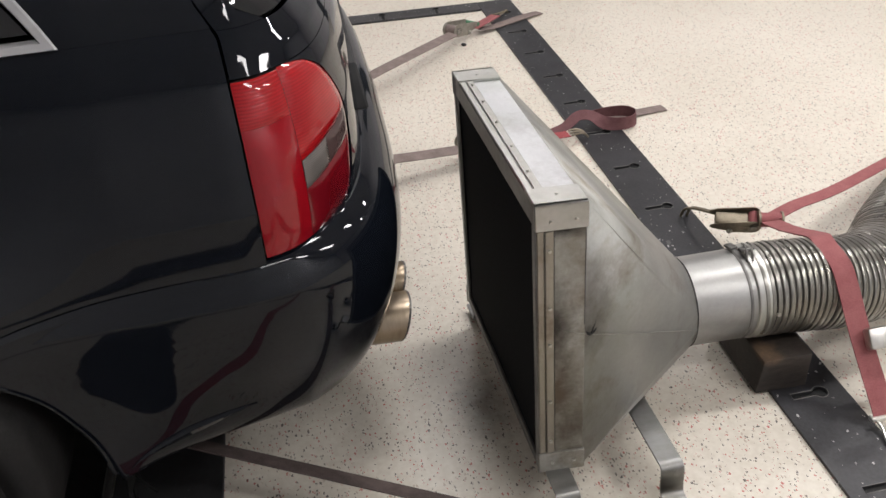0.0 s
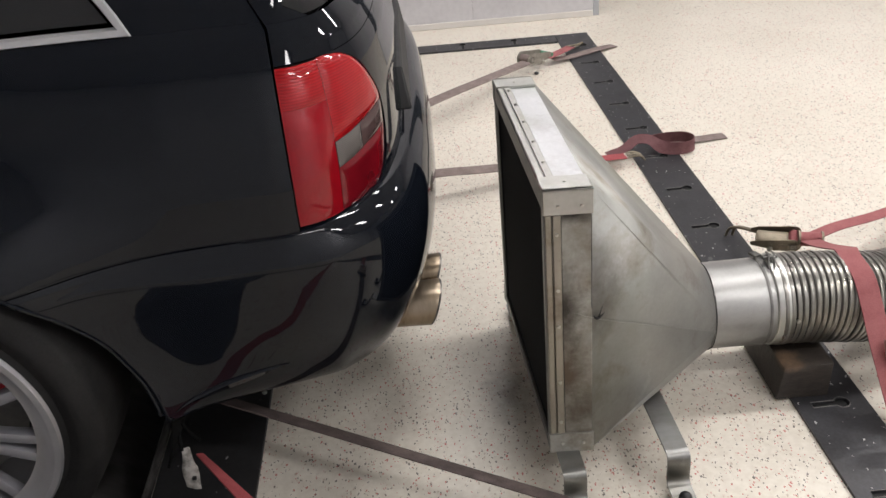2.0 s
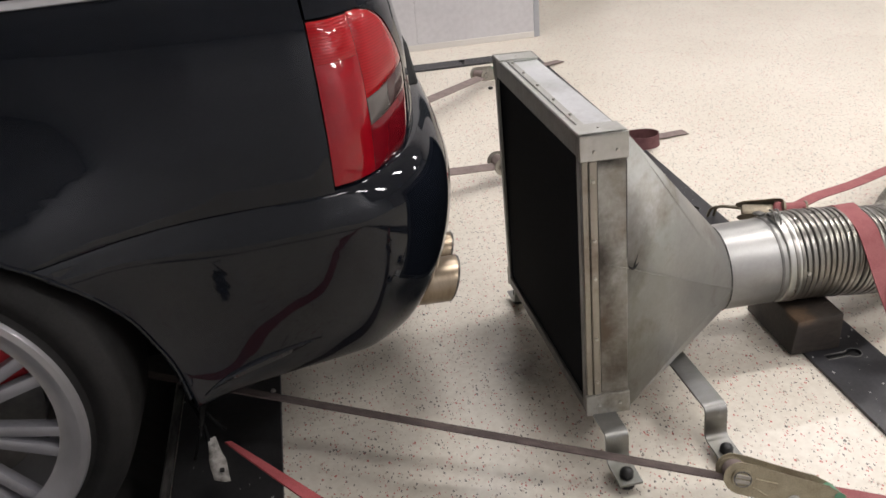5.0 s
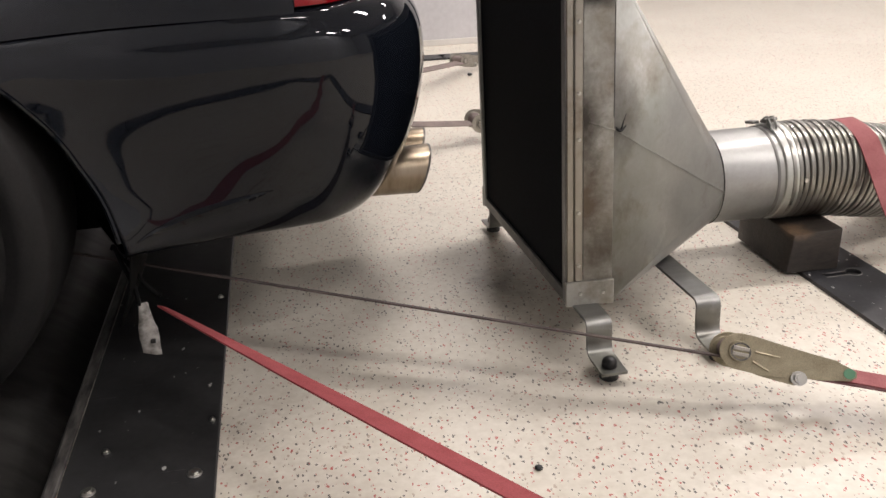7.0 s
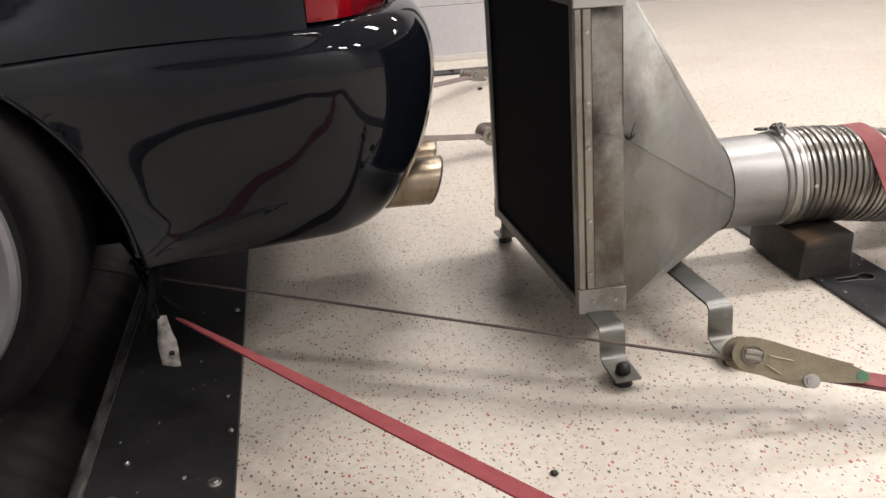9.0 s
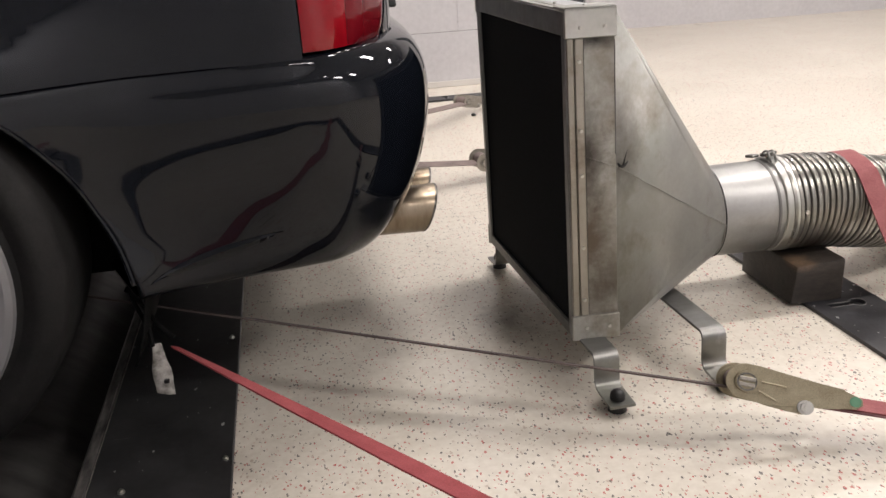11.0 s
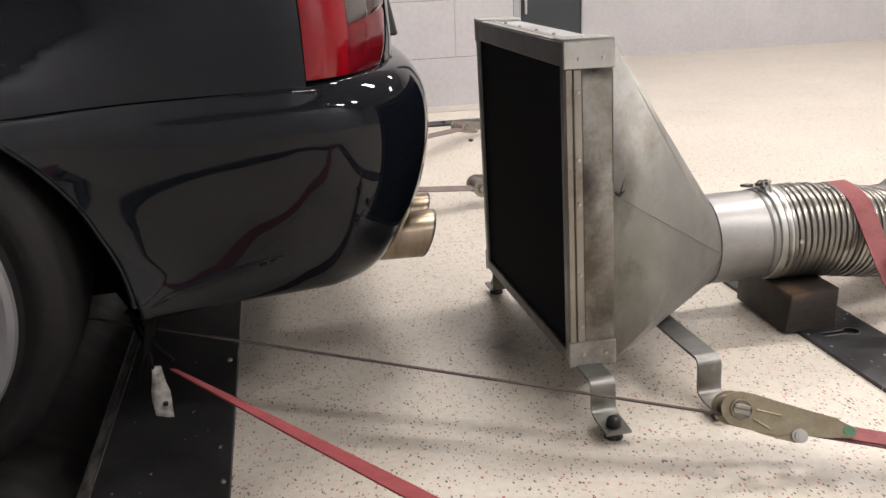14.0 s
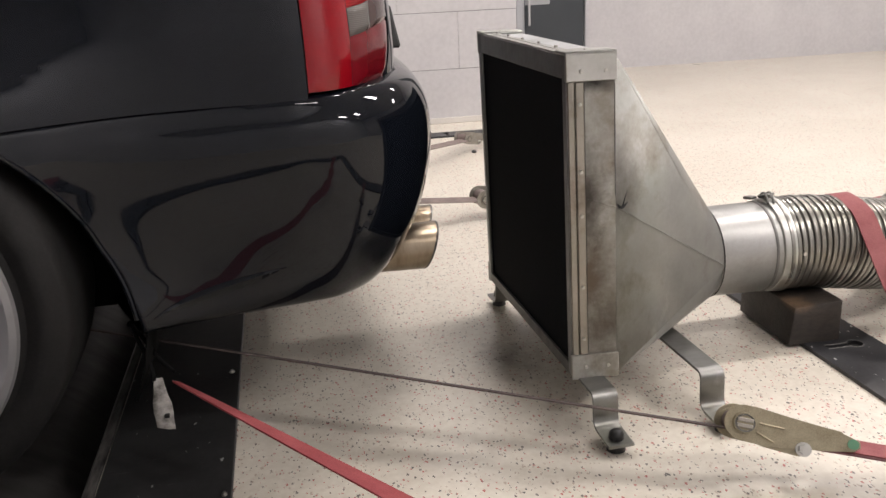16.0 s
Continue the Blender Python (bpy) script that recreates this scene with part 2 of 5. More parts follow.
M_PLASTIC = varied("black_plastic", (0.006, 0.006, 0.006), (0.011, 0.011, 0.011), 20, (0.5, 0.7))
M_UNDER = material("underbody", (0.006, 0.006, 0.006), 0.95, spec=0.1)
M_RIM = varied("silver_alloy", (0.46, 0.46, 0.48), (0.55, 0.55, 0.57), 10, (0.25, 0.4), 0.75)
M_RIM_IN = varied("dull_alloy", (0.30, 0.30, 0.32), (0.40, 0.40, 0.42), 7, (0.35, 0.5), 0.5)
M_CALIPER = varied("red_caliper", (0.45, 0.02, 0.03), (0.55, 0.04, 0.05), 20, (0.35, 0.5))
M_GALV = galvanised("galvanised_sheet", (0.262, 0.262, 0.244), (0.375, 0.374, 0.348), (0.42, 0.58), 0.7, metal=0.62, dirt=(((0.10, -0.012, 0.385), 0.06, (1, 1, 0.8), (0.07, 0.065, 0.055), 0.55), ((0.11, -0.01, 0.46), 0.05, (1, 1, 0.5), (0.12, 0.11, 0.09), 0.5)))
M_GALV_SIDE = galvanised("stained_galvanised", (0.315, 0.312, 0.285), (0.43, 0.425, 0.39), (0.42, 0.58), 0.85, (1.5, 1.5, 0.5), (0.47, 0.66), 0.6,
                         (((0.046, -0.006, 0.590), 0.034, (0.7, 1, 1.7), (0.012, 0.010, 0.008), 1.0), ((0.040, -0.015, 0.26), 0.07, (1.4, 1, 0.45), (0.085, 0.06, 0.036), 0.9),
                          ((0.034, -0.01, 0.41), 0.055, (1.5, 1, 0.6), (0.035, 0.03, 0.024), 0.9), ((0.072, -0.01, 0.17), 0.05, (1, 1, 0.8), (0.06, 0.045, 0.03), 0.75)))
# top panel: reflected lamplight lightened into the base colour, stains its own
M_GALV_TOP = galvanised("lamp_sheen_galvanised", (0.60, 0.61, 0.62), (0.80, 0.81, 0.82), (0.25, 0.42), 0.4, (1, 0.6, 1), metal=0.6)
M_CAP = galvanised("rivet_cap_steel", (0.47, 0.47, 0.45), (0.59, 0.59, 0.56), (0.34, 0.48), 0.25)
M_FLANGE = galvanised("grimy_flange", (0.29, 0.27, 0.23), (0.42, 0.40, 0.35), (0.32, 0.5), 0.85, (3, 3, 0.4))
M_DUCT = galvanised("duct_steel", (0.285, 0.283, 0.272), (0.40, 0.397, 0.382), (0.33, 0.5), 0.3, metal=0.8)
M_HOSE = galvanised("hose_steel", (0.19, 0.181, 0.168), (0.38, 0.363, 0.338), (0.22, 0.36), 0.6, metal=0.92, dents=0.08)
M_GROOVE = varied("groove_dark", (0.02, 0.018, 0.015), (0.05, 0.045, 0.038), 30, (0.5, 0.7))
M_LEG = galvanised("leg_steel", (0.22, 0.22, 0.22), (0.33, 0.33, 0.325), (0.3, 0.48), 0.4, (0.5, 4, 4))
M_FILTER = varied("black_filter_foam", (0.0036, 0.0044, 0.0058), (0.0072, 0.0086, 0.011), 200, (0.85, 0.95))
M_FILTER.node_tree.nodes["Principled BSDF"].inputs["Specular IOR Level"].default_value = 0.15
M_RAIL = varied("black_painted_steel", (0.014, 0.014, 0.016), (0.030, 0.030, 0.034), 9, (0.32, 0.5), fine=0.3)
M_PLATE = varied("black_deck_plate", (0.013, 0.013, 0.0135), (0.030, 0.030, 0.0305), 6, (0.3, 0.55), fine=0.2)
for _m, _k in ((M_RAIL, 0.962), (M_PLATE, 0.9945)):
    _t, _p, _ = nodes(_m)
    _l = _p.inputs["Base Color"].links[0]
    _t.links.new(strew(_t, _l.from_socket, ((95, _k, (0.5, 0.5, 0.48), 0.22), (160, _k, (0.35, 0.35, 0.33), 0.2), (40, 0.985, (0.10, 0.10, 0.10), 0.25))), _p.inputs["Base Color"])
_t, _p, _ = nodes(M_PLATE)
_s = ramp(_t, noise_fac(_t, 5, 4, 0.6, (3, 40, 1)), [(0.66, (0, 0, 0)), (0.74, (0.55,) * 3)])
_t.links.new(mix(_t, _s, _p.inputs["Base Color"].links[0].from_socket, (0.16, 0.16, 0.155)), _p.inputs["Base Color"])
M_HOLE = material("slot_dark", (0.003, 0.003, 0.003), 0.7)
M_ROLLER = varied("roller_steel", (0.05, 0.048, 0.046), (0.10, 0.096, 0.092), 8, (0.4, 0.6), 0.4, stretch=(1, 3, 1))
M_SCUFF = varied("scuffed_painted_edge", (0.02, 0.02, 0.02), (0.16, 0.15, 0.14), 26, (0.35, 0.6), 0.2, stretch=(3, 0.6, 1))
M_EDGE = varied("worn_edge_steel", (0.10, 0.10, 0.095), (0.2, 0.19, 0.18), 18, (0.4, 0.6), 0.4)
M_WOOD = varied("oily_timber", (0.010, 0.0085, 0.0075), (0.040, 0.031, 0.024), 9, (0.45, 0.7), relief=0.7, stretch=(0.6, 1.6, 1.6), fine=0.25)
_t, _p, _ = nodes(M_WOOD)
_t.links.new(smudge(_t, _p.inputs["Base Color"].links[0].from_socket, (0.545, 0.160, 0.098), 0.034, (0.9, 0.6, 1.6), (0.20, 0.125, 0.07), 0.95), _p.inputs["Base Color"])
M_RED = webbing("red_webbing", (0.26, 0.042, 0.048), (0.35, 0.075, 0.08))
M_WORN = webbing("faded_red_webbing", (0.25, 0.07, 0.075), (0.34, 0.12, 0.12))
M_MAROON = webbing("maroon_webbing", (0.10, 0.036, 0.040), (0.17, 0.075, 0.078))
M_GREYSTRAP = webbing("dirty_webbing", (0.15, 0.115, 0.105), (0.26, 0.205, 0.185))
# darker copy of the dirty webbing, with the near strap's shade in its colour
M_DARKSTRAP = webbing("shaded_webbing", (0.050, 0.038, 0.035), (0.145, 0.108, 0.099))
M_ZINC = varied("yellow_zinc", (0.25, 0.215, 0.145), (0.36, 0.32, 0.225), 40, (0.35, 0.55), 0.75, fine=0.2)
M_DULL = varied("dull_zinc", (0.28, 0.26, 0.22), (0.40, 0.38, 0.34), 40, (0.4, 0.6), 0.7, fine=0.2)
M_BRASS = varied("dull_brass_zinc", (0.17, 0.145, 0.105), (0.30, 0.26, 0.195), 40, (0.4, 0.6), 0.7, fine=0.2)
M_STEEL = varied("bolt_steel", (0.45, 0.44, 0.41), (0.58, 0.57, 0.53), 60, (0.25, 0.4), 1.0)
M_GREEN = material("green_grip", (0.10, 0.25, 0.15), 0.5)
M_TIP = varied("heat_tinted_steel", (0.20, 0.155, 0.105), (0.38, 0.315, 0.235), 14, (0.26, 0.4), 1.0, stretch=(2, 0.6, 0.6))
M_SOOT = material("soot", (0.004, 0.004, 0.004), 0.9)
M_DARKDOOR = varied("slate_door", (0.035, 0.042, 0.05), (0.045, 0.053, 0.06), 3, (0.4, 0.55))
M_TRIM = varied("grey_frame", (0.33, 0.34, 0.36), (0.38, 0.39, 0.41), 4, (0.4, 0.5))
M_TAG = varied("scuffed_white_label", (0.12, 0.115, 0.10), (0.50, 0.48, 0.45), 60, (0.5, 0.7))
M_NUT = material("black_nut", (0.012, 0.012, 0.012), 0.45)
M_LATCH = varied("darkened_latch_steel", (0.06, 0.058, 0.054), (0.22, 0.215, 0.20), 60, (0.3, 0.5), 0.8)
M_LAMPBODY = material("white_fixture", (0.7, 0.7, 0.7), 0.4)


def lens_material(name, colour, rough=0.08, ribs=0.0):
    m = material(name, colour, 0.25, 0.0, 1.0)
    t, p, _ = nodes(m)
    f = noise_fac(t, 14, 3)
    t.links.new(ramp(t, f, [(0.3, tuple(c * 0.8 for c in colour)), (0.7, colour)]), p.inputs["Base Color"])
    p.inputs["Roughness"].default_value = rough + 0.15
    p.inputs["Specular IOR Level"].default_value = 0.12
    if ribs:
        w = t.nodes.new("ShaderNodeTexWave")
        w.bands_direction = "Z"
        w.inputs["Scale"].default_value = ribs
        t.links.new(coords(t), w.inputs["Vector"])
        bump(t, p, w.outputs["Fac"], 0.25, 0.0012)
        lit = p.inputs["Base Color"].links[0].from_socket
        t.links.new(mix(t, w.outputs["Fac"], mix(t, 1.0, lit, (0.72, 0.72, 0.72), "MULTIPLY"), lit), p.inputs["Base Color"])
        p.inputs["Coat Normal"].default_value = (0, 0, 0)
    return m


M_LENS = lens_material("red_lens", (0.27, 0.004, 0.010))
M_LENS_RIB = lens_material("red_ribbed_lens", (0.40, 0.008, 0.012), ribs=70)
M_LENS_DEEP = lens_material("deep_red_lens", (0.15, 0.004, 0.009))
M_LENS_CLEAR = lens_material("clear_lens", (0.15, 0.135, 0.125), ribs=110)
M_LENS_SMOKE = lens_material("smoked_lens", (0.085, 0.055, 0.052))


def glow(name, colour, strength):
    m = bpy.data.materials.new(name)
    m.use_nodes = True
    p = m.node_tree.nodes["Principled BSDF"]
    p.inputs["Base Color"].default_value = (0.8, 0.8, 0.8, 1)
    p.inputs["Emission Color"].default_value = (*colour, 1)
    p.inputs["Emission Strength"].default_value = strength
    return m


# ---- the room ----
PIT = (-1.42, -0.80, -1.2, 2.7)      # x0, x1, y0, y1 of the roller pit
X0, X1, Y0, Y1 = -5.0, 6.5, -2.4, 4.78
WALL_Y, WALL_END = 3.05, 0.745


def build_room():
    bm = bm_new()
    a, b, c, d = PIT
    for lo, hi in (((X0, Y0), (a, Y1)), ((b, Y0), (X1, Y1)), ((a, Y0), (b, c)), ((a, d), (b, Y1))):
        add_box(bm, (lo[0], lo[1], -0.25), (hi[0], hi[1], 0))
    fl = tagged(part("floor", bm, M_FLOOR, smooth=False), "cream epoxy floor with black and red flakes", "floor", kind="structure")
    bm = bm_new()
    add_box(bm, (a, c, -0.75), (b, d, -0.70))
    add_box(bm, (a - 0.05, c, -0.75), (a, d, -0.25))
    add_box(bm, (b, c, -0.75), (b + 0.05, d, -0.25))
    add_box(bm, (a, c - 0.05, -0.75), (b, c, -0.25))
    add_box(bm, (a, d, -0.75), (b, d + 0.05, -0.25))
    tagged(part("pit", bm, M_UNDER, smooth=False), "dark roller pit below the floor", "pit", kind="structure")

    # near wall of large painted blocks, its end, and the far wall
    w = tagged(part("wall_north", wall_box((X0, WALL_Y, 0), (WALL_END, WALL_Y + 0.18, 3.3)), M_GAP, smooth=False),
               "pale grey painted block partition wall", "wall", kind="structure")
    z, row = 0.03, 0
    bw, bh = 0.60, 0.242
    while z < 3.28:
        x = WALL_END - 0.0 - (bw * 0.5 if row % 2 else 0)
        if row % 2:
            block(w, (WALL_END - bw * 0.5 + 0.0015, WALL_Y - 0.006, z), (WALL_END, WALL_Y, min(z + bh - 0.002, 3.3)))
        while x > X0:
            block(w, (max(x - bw + 0.0015, X0), WALL_Y - 0.006, z), (x, WALL_Y, min(z + bh - 0.002, 3.3)))
            x -= bw
        z += bh
        bh = 0.278
        row += 1
    bm = bm_new()
    add_box(bm, (X0, WALL_Y - 0.012, 0), (WALL_END, WALL_Y, 0.03), 0.002)
    tagged(part("baseboard", bm, M_WALL_BASE, smooth=False), "low pale skirting along the wall", "baseboard", kind="structure")
    bm = bm_new()
    add_box(bm, (WALL_END, WALL_Y - 0.008, 0), (WALL_END + 0.03, WALL_Y + 0.19, 3.3), 0.003)
    tagged(part("trim", bm, M_TRIM, smooth=False), "grey corner trim at the wall's end", "trim", kind="structure")
    bm = wall_box((WALL_END + 0.03, Y1, 0), (X1, Y1 + 0.18, 3.3))
    tagged(part("wall_far", bm, M_WALL, smooth=False), "pale grey painted back wall", "wall", kind="structure")
    for n, lo, hi in (("wall_west", (X0 - 0.18, Y0, 0), (X0, Y1, 3.3)), ("wall_east", (X1, Y0, 0), (X1 + 0.18, Y1, 3.3)),
                      ("wall_south", (X0, Y0 - 0.18, 0), (X1, Y0, 3.3)), ("wall_return", (WALL_END - 0.12, WALL_Y + 0.18, 0), (WALL_END, Y1 + 0.1, 3.3))):
        dark = n in ("wall_south", "wall_west")
        tagged(part(n, wall_box(lo, hi), M_WALL_DARK if dark else M_WALL, smooth=False), "plain blue-white painted wall" if dark else "plain pale grey painted wall", "wall", kind="structure")
    bm = bm_new()
    add_box(bm, (X0 - 0.18, Y0 - 0.18, 3.3), (X1 + 0.18, Y1 + 0.18, 3.42))
    tagged(part("ceiling", bm, M_CEIL, smooth=False), "grey painted workshop ceiling", "ceiling", kind="structure")


def wall_box(lo, hi):
    bm = bm_new()
    add_box(bm, lo, hi)
    return bm


BLOCKS = {}


def block(parent, lo, hi):
    key = tuple(round(h - l, 3) for l, h in zip(lo, hi))
    if key not in BLOCKS:
        bm = bm_new()
        add_box(bm, (0, 0, 0), key, 0.0012)
        ob = part("block", bm, M_WALL, parent, smooth=False)
        BLOCKS[key] = ob.data
    else:
        ob = new("block", BLOCKS[key])
        ob.parent = parent
    ob.location = lo
    return ob


def build_door():
    y = Y1 - 0.05
    d = thing("door_1", "slate grey steel door with a bar pull", "door", (1.25, y, 0), kind="structure")
    m = d.matrix_basis.inverted()
    bm = bm_new()
    add_box(bm, (1.262, y, 0.0), (1.690, y + 0.045, 2.05), 0.004, m)
    leaf = part("leaf", bm, M_DARKDOOR, d)
    bm = bm_new()
    for lo, hi in (((1.22, y - 0.01, 0), (1.258, y + 0.05, 2.1)), ((1.694, y - 0.01, 0), (1.705, y + 0.05, 2.1)), ((1.22, y - 0.01, 2.055), (1.705, y + 0.05, 2.1))):
        add_box(bm, lo, hi, 0.003, m)
    part("door_frame", bm, M_TRIM, d)
    bm = bm_new()
    add_cyl(bm, m @ Vector((1.285, y - 0.035, 0.34)), m @ Vector((1.285, y - 0.035, 0.64)), 0.008)
    part("handle", bm, M_CHROME, d, "slim steel bar pull")
    bm = bm_new()
    add_box(bm, (1.262, y - 0.006, 0.475), (1.44, y, 0.64), 0.002, m)
    part("kick_plate", bm, M_TRIM, d, "pale steel plate")


def ceiling_light(at, length, width, along_y, power, colour=(1.0, 0.953, 0.918)):
    lt = thing("ceiling_light", "white linear ceiling luminaire, lit", "ceiling light", at, group="ceiling luminaires")
    sx, sy = (width, length) if along_y else (length, width)
    bm = bm_new()
    add_box(bm, (-sx / 2 - 0.02, -sy / 2 - 0.02, 0.0), (sx / 2 + 0.02, sy / 2 + 0.02, 0.06), 0.006)
    part("housing", bm, M_LAMPBODY, lt)
    bm = bm_new()
    add_box(bm, (-sx / 2, -sy / 2, -0.012), (sx / 2, sy / 2, -0.002))
    part("diffuser", bm, M_GLOW, lt, smooth=False)
    la = bpy.data.lights.new("lamp", "AREA")
    la.shape, la.size, la.size_y, la.energy, la.color = "RECTANGLE", sx, sy, power, colour
    ob = new("lamp", la)
    ob.parent = lt
    ob.location = (0, 0, -0.02)


M_GLOW = glow("lit_diffuser", (1.0, 0.95, 0.905), 12.0)


# ---- floor fittings ----
def build_deck():
    d = thing("dyno_deck", "black steel roller deck plate set in the floor", "deck plate", (-0.69, 0.5, 0))
    m = d.matrix_basis.inverted()
    bm = bm_new()
    add_box(bm, (-0.7972, -1.277, -0.002), (-0.583, 2.8, 0.006), 0.002, m)
    part("plate", bm, M_PLATE, d)
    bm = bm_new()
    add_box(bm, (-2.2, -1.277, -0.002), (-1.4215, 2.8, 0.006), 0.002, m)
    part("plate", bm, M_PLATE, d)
    bm = bm_new()
    add_box(bm, (-1.421, -1.277, -0.002), (-0.7976, -1.202, 0.006), 0.002, m)
    part("plate", bm, M_PLATE, d)
    bm = bm_new()
    add_box(bm, (-0.822, -1.2, -0.03), (-0.7974, 2.7, 0.003), 0.006, m)
    part("edge_strip", bm, M_SCUFF, d, "worn painted steel edge")
    for x, y, r in ((-0.613, -0.252, 0.011), (-0.755, -0.262, 0.011), (-0.60, 0.33, 0.006), (-0.745, -0.17, 0.006), (-0.595, -0.12, 0.005), (-0.613, 1.2, 0.011), (-0.613, -0.9, 0.011)):
        bm = bm_new()
        add_cyl(bm, m @ Vector((x, y, 0.005)), m @ Vector((x, y, 0.009)), r, r * 0.85, 16)
        add_cyl(bm, m @ Vector((x, y, 0.009)), m @ Vector((x, y, 0.0115)), r * 0.55, None, 6)
        part("bolt", bm, M_STEEL, d)
    ro = thing("dyno_roller", "grey steel dynamometer roller drum below the wheel", "roller", (-1.10, 0.7, -0.30))
    bm = bm_new()
    add_cyl(bm, (0, -1.85, 0), (0, 1.85, 0), 0.268, None, 96)
    part("drum", bm, M_ROLLER, ro)
    bm = bm_new()
    add_cyl(bm, (0, -1.98, 0), (0, 1.98, 0), 0.03)
    part("shaft", bm, M_STEEL, ro)


def build_rail(name, p0, p1, width, keys, flip=1):
    """A tie-down rail with keyhole slots across it."""
    p0, p1 = Vector(p0), Vector(p1)
    d = (p1 - p0).normalized()
    side = Vector((d.y, -d.x, 0)) * flip
    m = Matrix((( side.x, d.x, 0, p0.x), (side.y, d.y, 0, p0.y), (0, 0, 1, 0), (0, 0, 0, 1)))
    if m.determinant() < 0:
        m = m @ Matrix.Diagonal((-1, 1, 1, 1))
    t = thing(name, "black painted steel tie-down rail with keyhole slots", "tie-down rail", p0, group="tie-down rails")
    t.matrix_basis = m
    L = (p1 - p0).length
    bm = bm_new()
    add_box(bm, (-width / 2, 0, -0.012), (width / 2, L, 0.008))
    ob = part("rail_plate", bm, M_RAIL, t, smooth=False)

    for k in keys:
        cut(ob, [lambda b, y=k: add_cyl(b, (0.022, y, -0.02), (0.022, y, 0.03), 0.0155, None, 20)])
        cut(ob, [lambda b, y=k: add_box(b, (-0.042, y - 0.0075, -0.0205), (0.024, y + 0.0075, 0.0305))])
    for k in keys:
        bm = bm_new()
        add_box(bm, (-0.05, k - 0.02, -0.0118), (0.045, k + 0.02, 0.0015))
        part("slot_floor", bm, M_HOLE, t, smooth=False)
        bm = bm_new()
        ring = [(0.022 + 0.0165 * math.cos(radians(a)), k + 0.0165 * math.sin(radians(a)), 0.0082) for a in range(-152, 153, 16)]
        ring += [(-0.043, k + 0.0085, 0.0082), (-0.043, k - 0.0085, 0.0082), ring[0]]
        tube(bm, ring, [0.0007 + 0.0012 * abs(noise.noise(Vector((i * 0.7, k * 9, 1)))) for i in range(len(ring))], 6)
        part("worn_rim", bm, M_EDGE, t, "bare chipped steel edge")
    return t


# ---- collector hood ----
HB, HZ = Vector((0.007, -0.020, 0.082)), Vector((-0.007, 0.020, 0.552))
HY, HX = Vector((-0.020, 0.530, 0.0)), Vector((0.9985, -0.045, 0))
DUCT_Y, DUCT_Z, DUCT_R = 0.262, 0.186, 0.0935


def hp(u, v, w):
    """Hood place: u metres back from the mouth, v across and w up as fractions."""
    return HB + HX * u + HY * v + HZ * w


def hood_box(bm, u0, u1, v0, v1, w0, w1, bevel=0.0012):
    vs = add_box(bm, (u0, v0 * 0.53, w0 * 0.552), (u1, v1 * 0.53, w1 * 0.552), bevel)
    vs = [v for v in vs if v.is_valid]
    for v in vs:
        v.co = hp(v.co.x, v.co.y / 0.53, v.co.z / 0.552)


def ring_at(bm, x, w, r):
    """A thin band round the spigot."""
    rows = []
    for dx, dr in ((0, -0.002), (0, 0.0008), (w * 0.5, 0.0014), (w, 0.0008), (w, -0.002)):
        rows.append([(x + dx, DUCT_Y + (r + dr) * math.cos(a), DUCT_Z + (r + dr) * math.sin(a)) for a in (2 * math.pi * k / 64 for k in range(64))])
    grid(bm, rows, close=True)


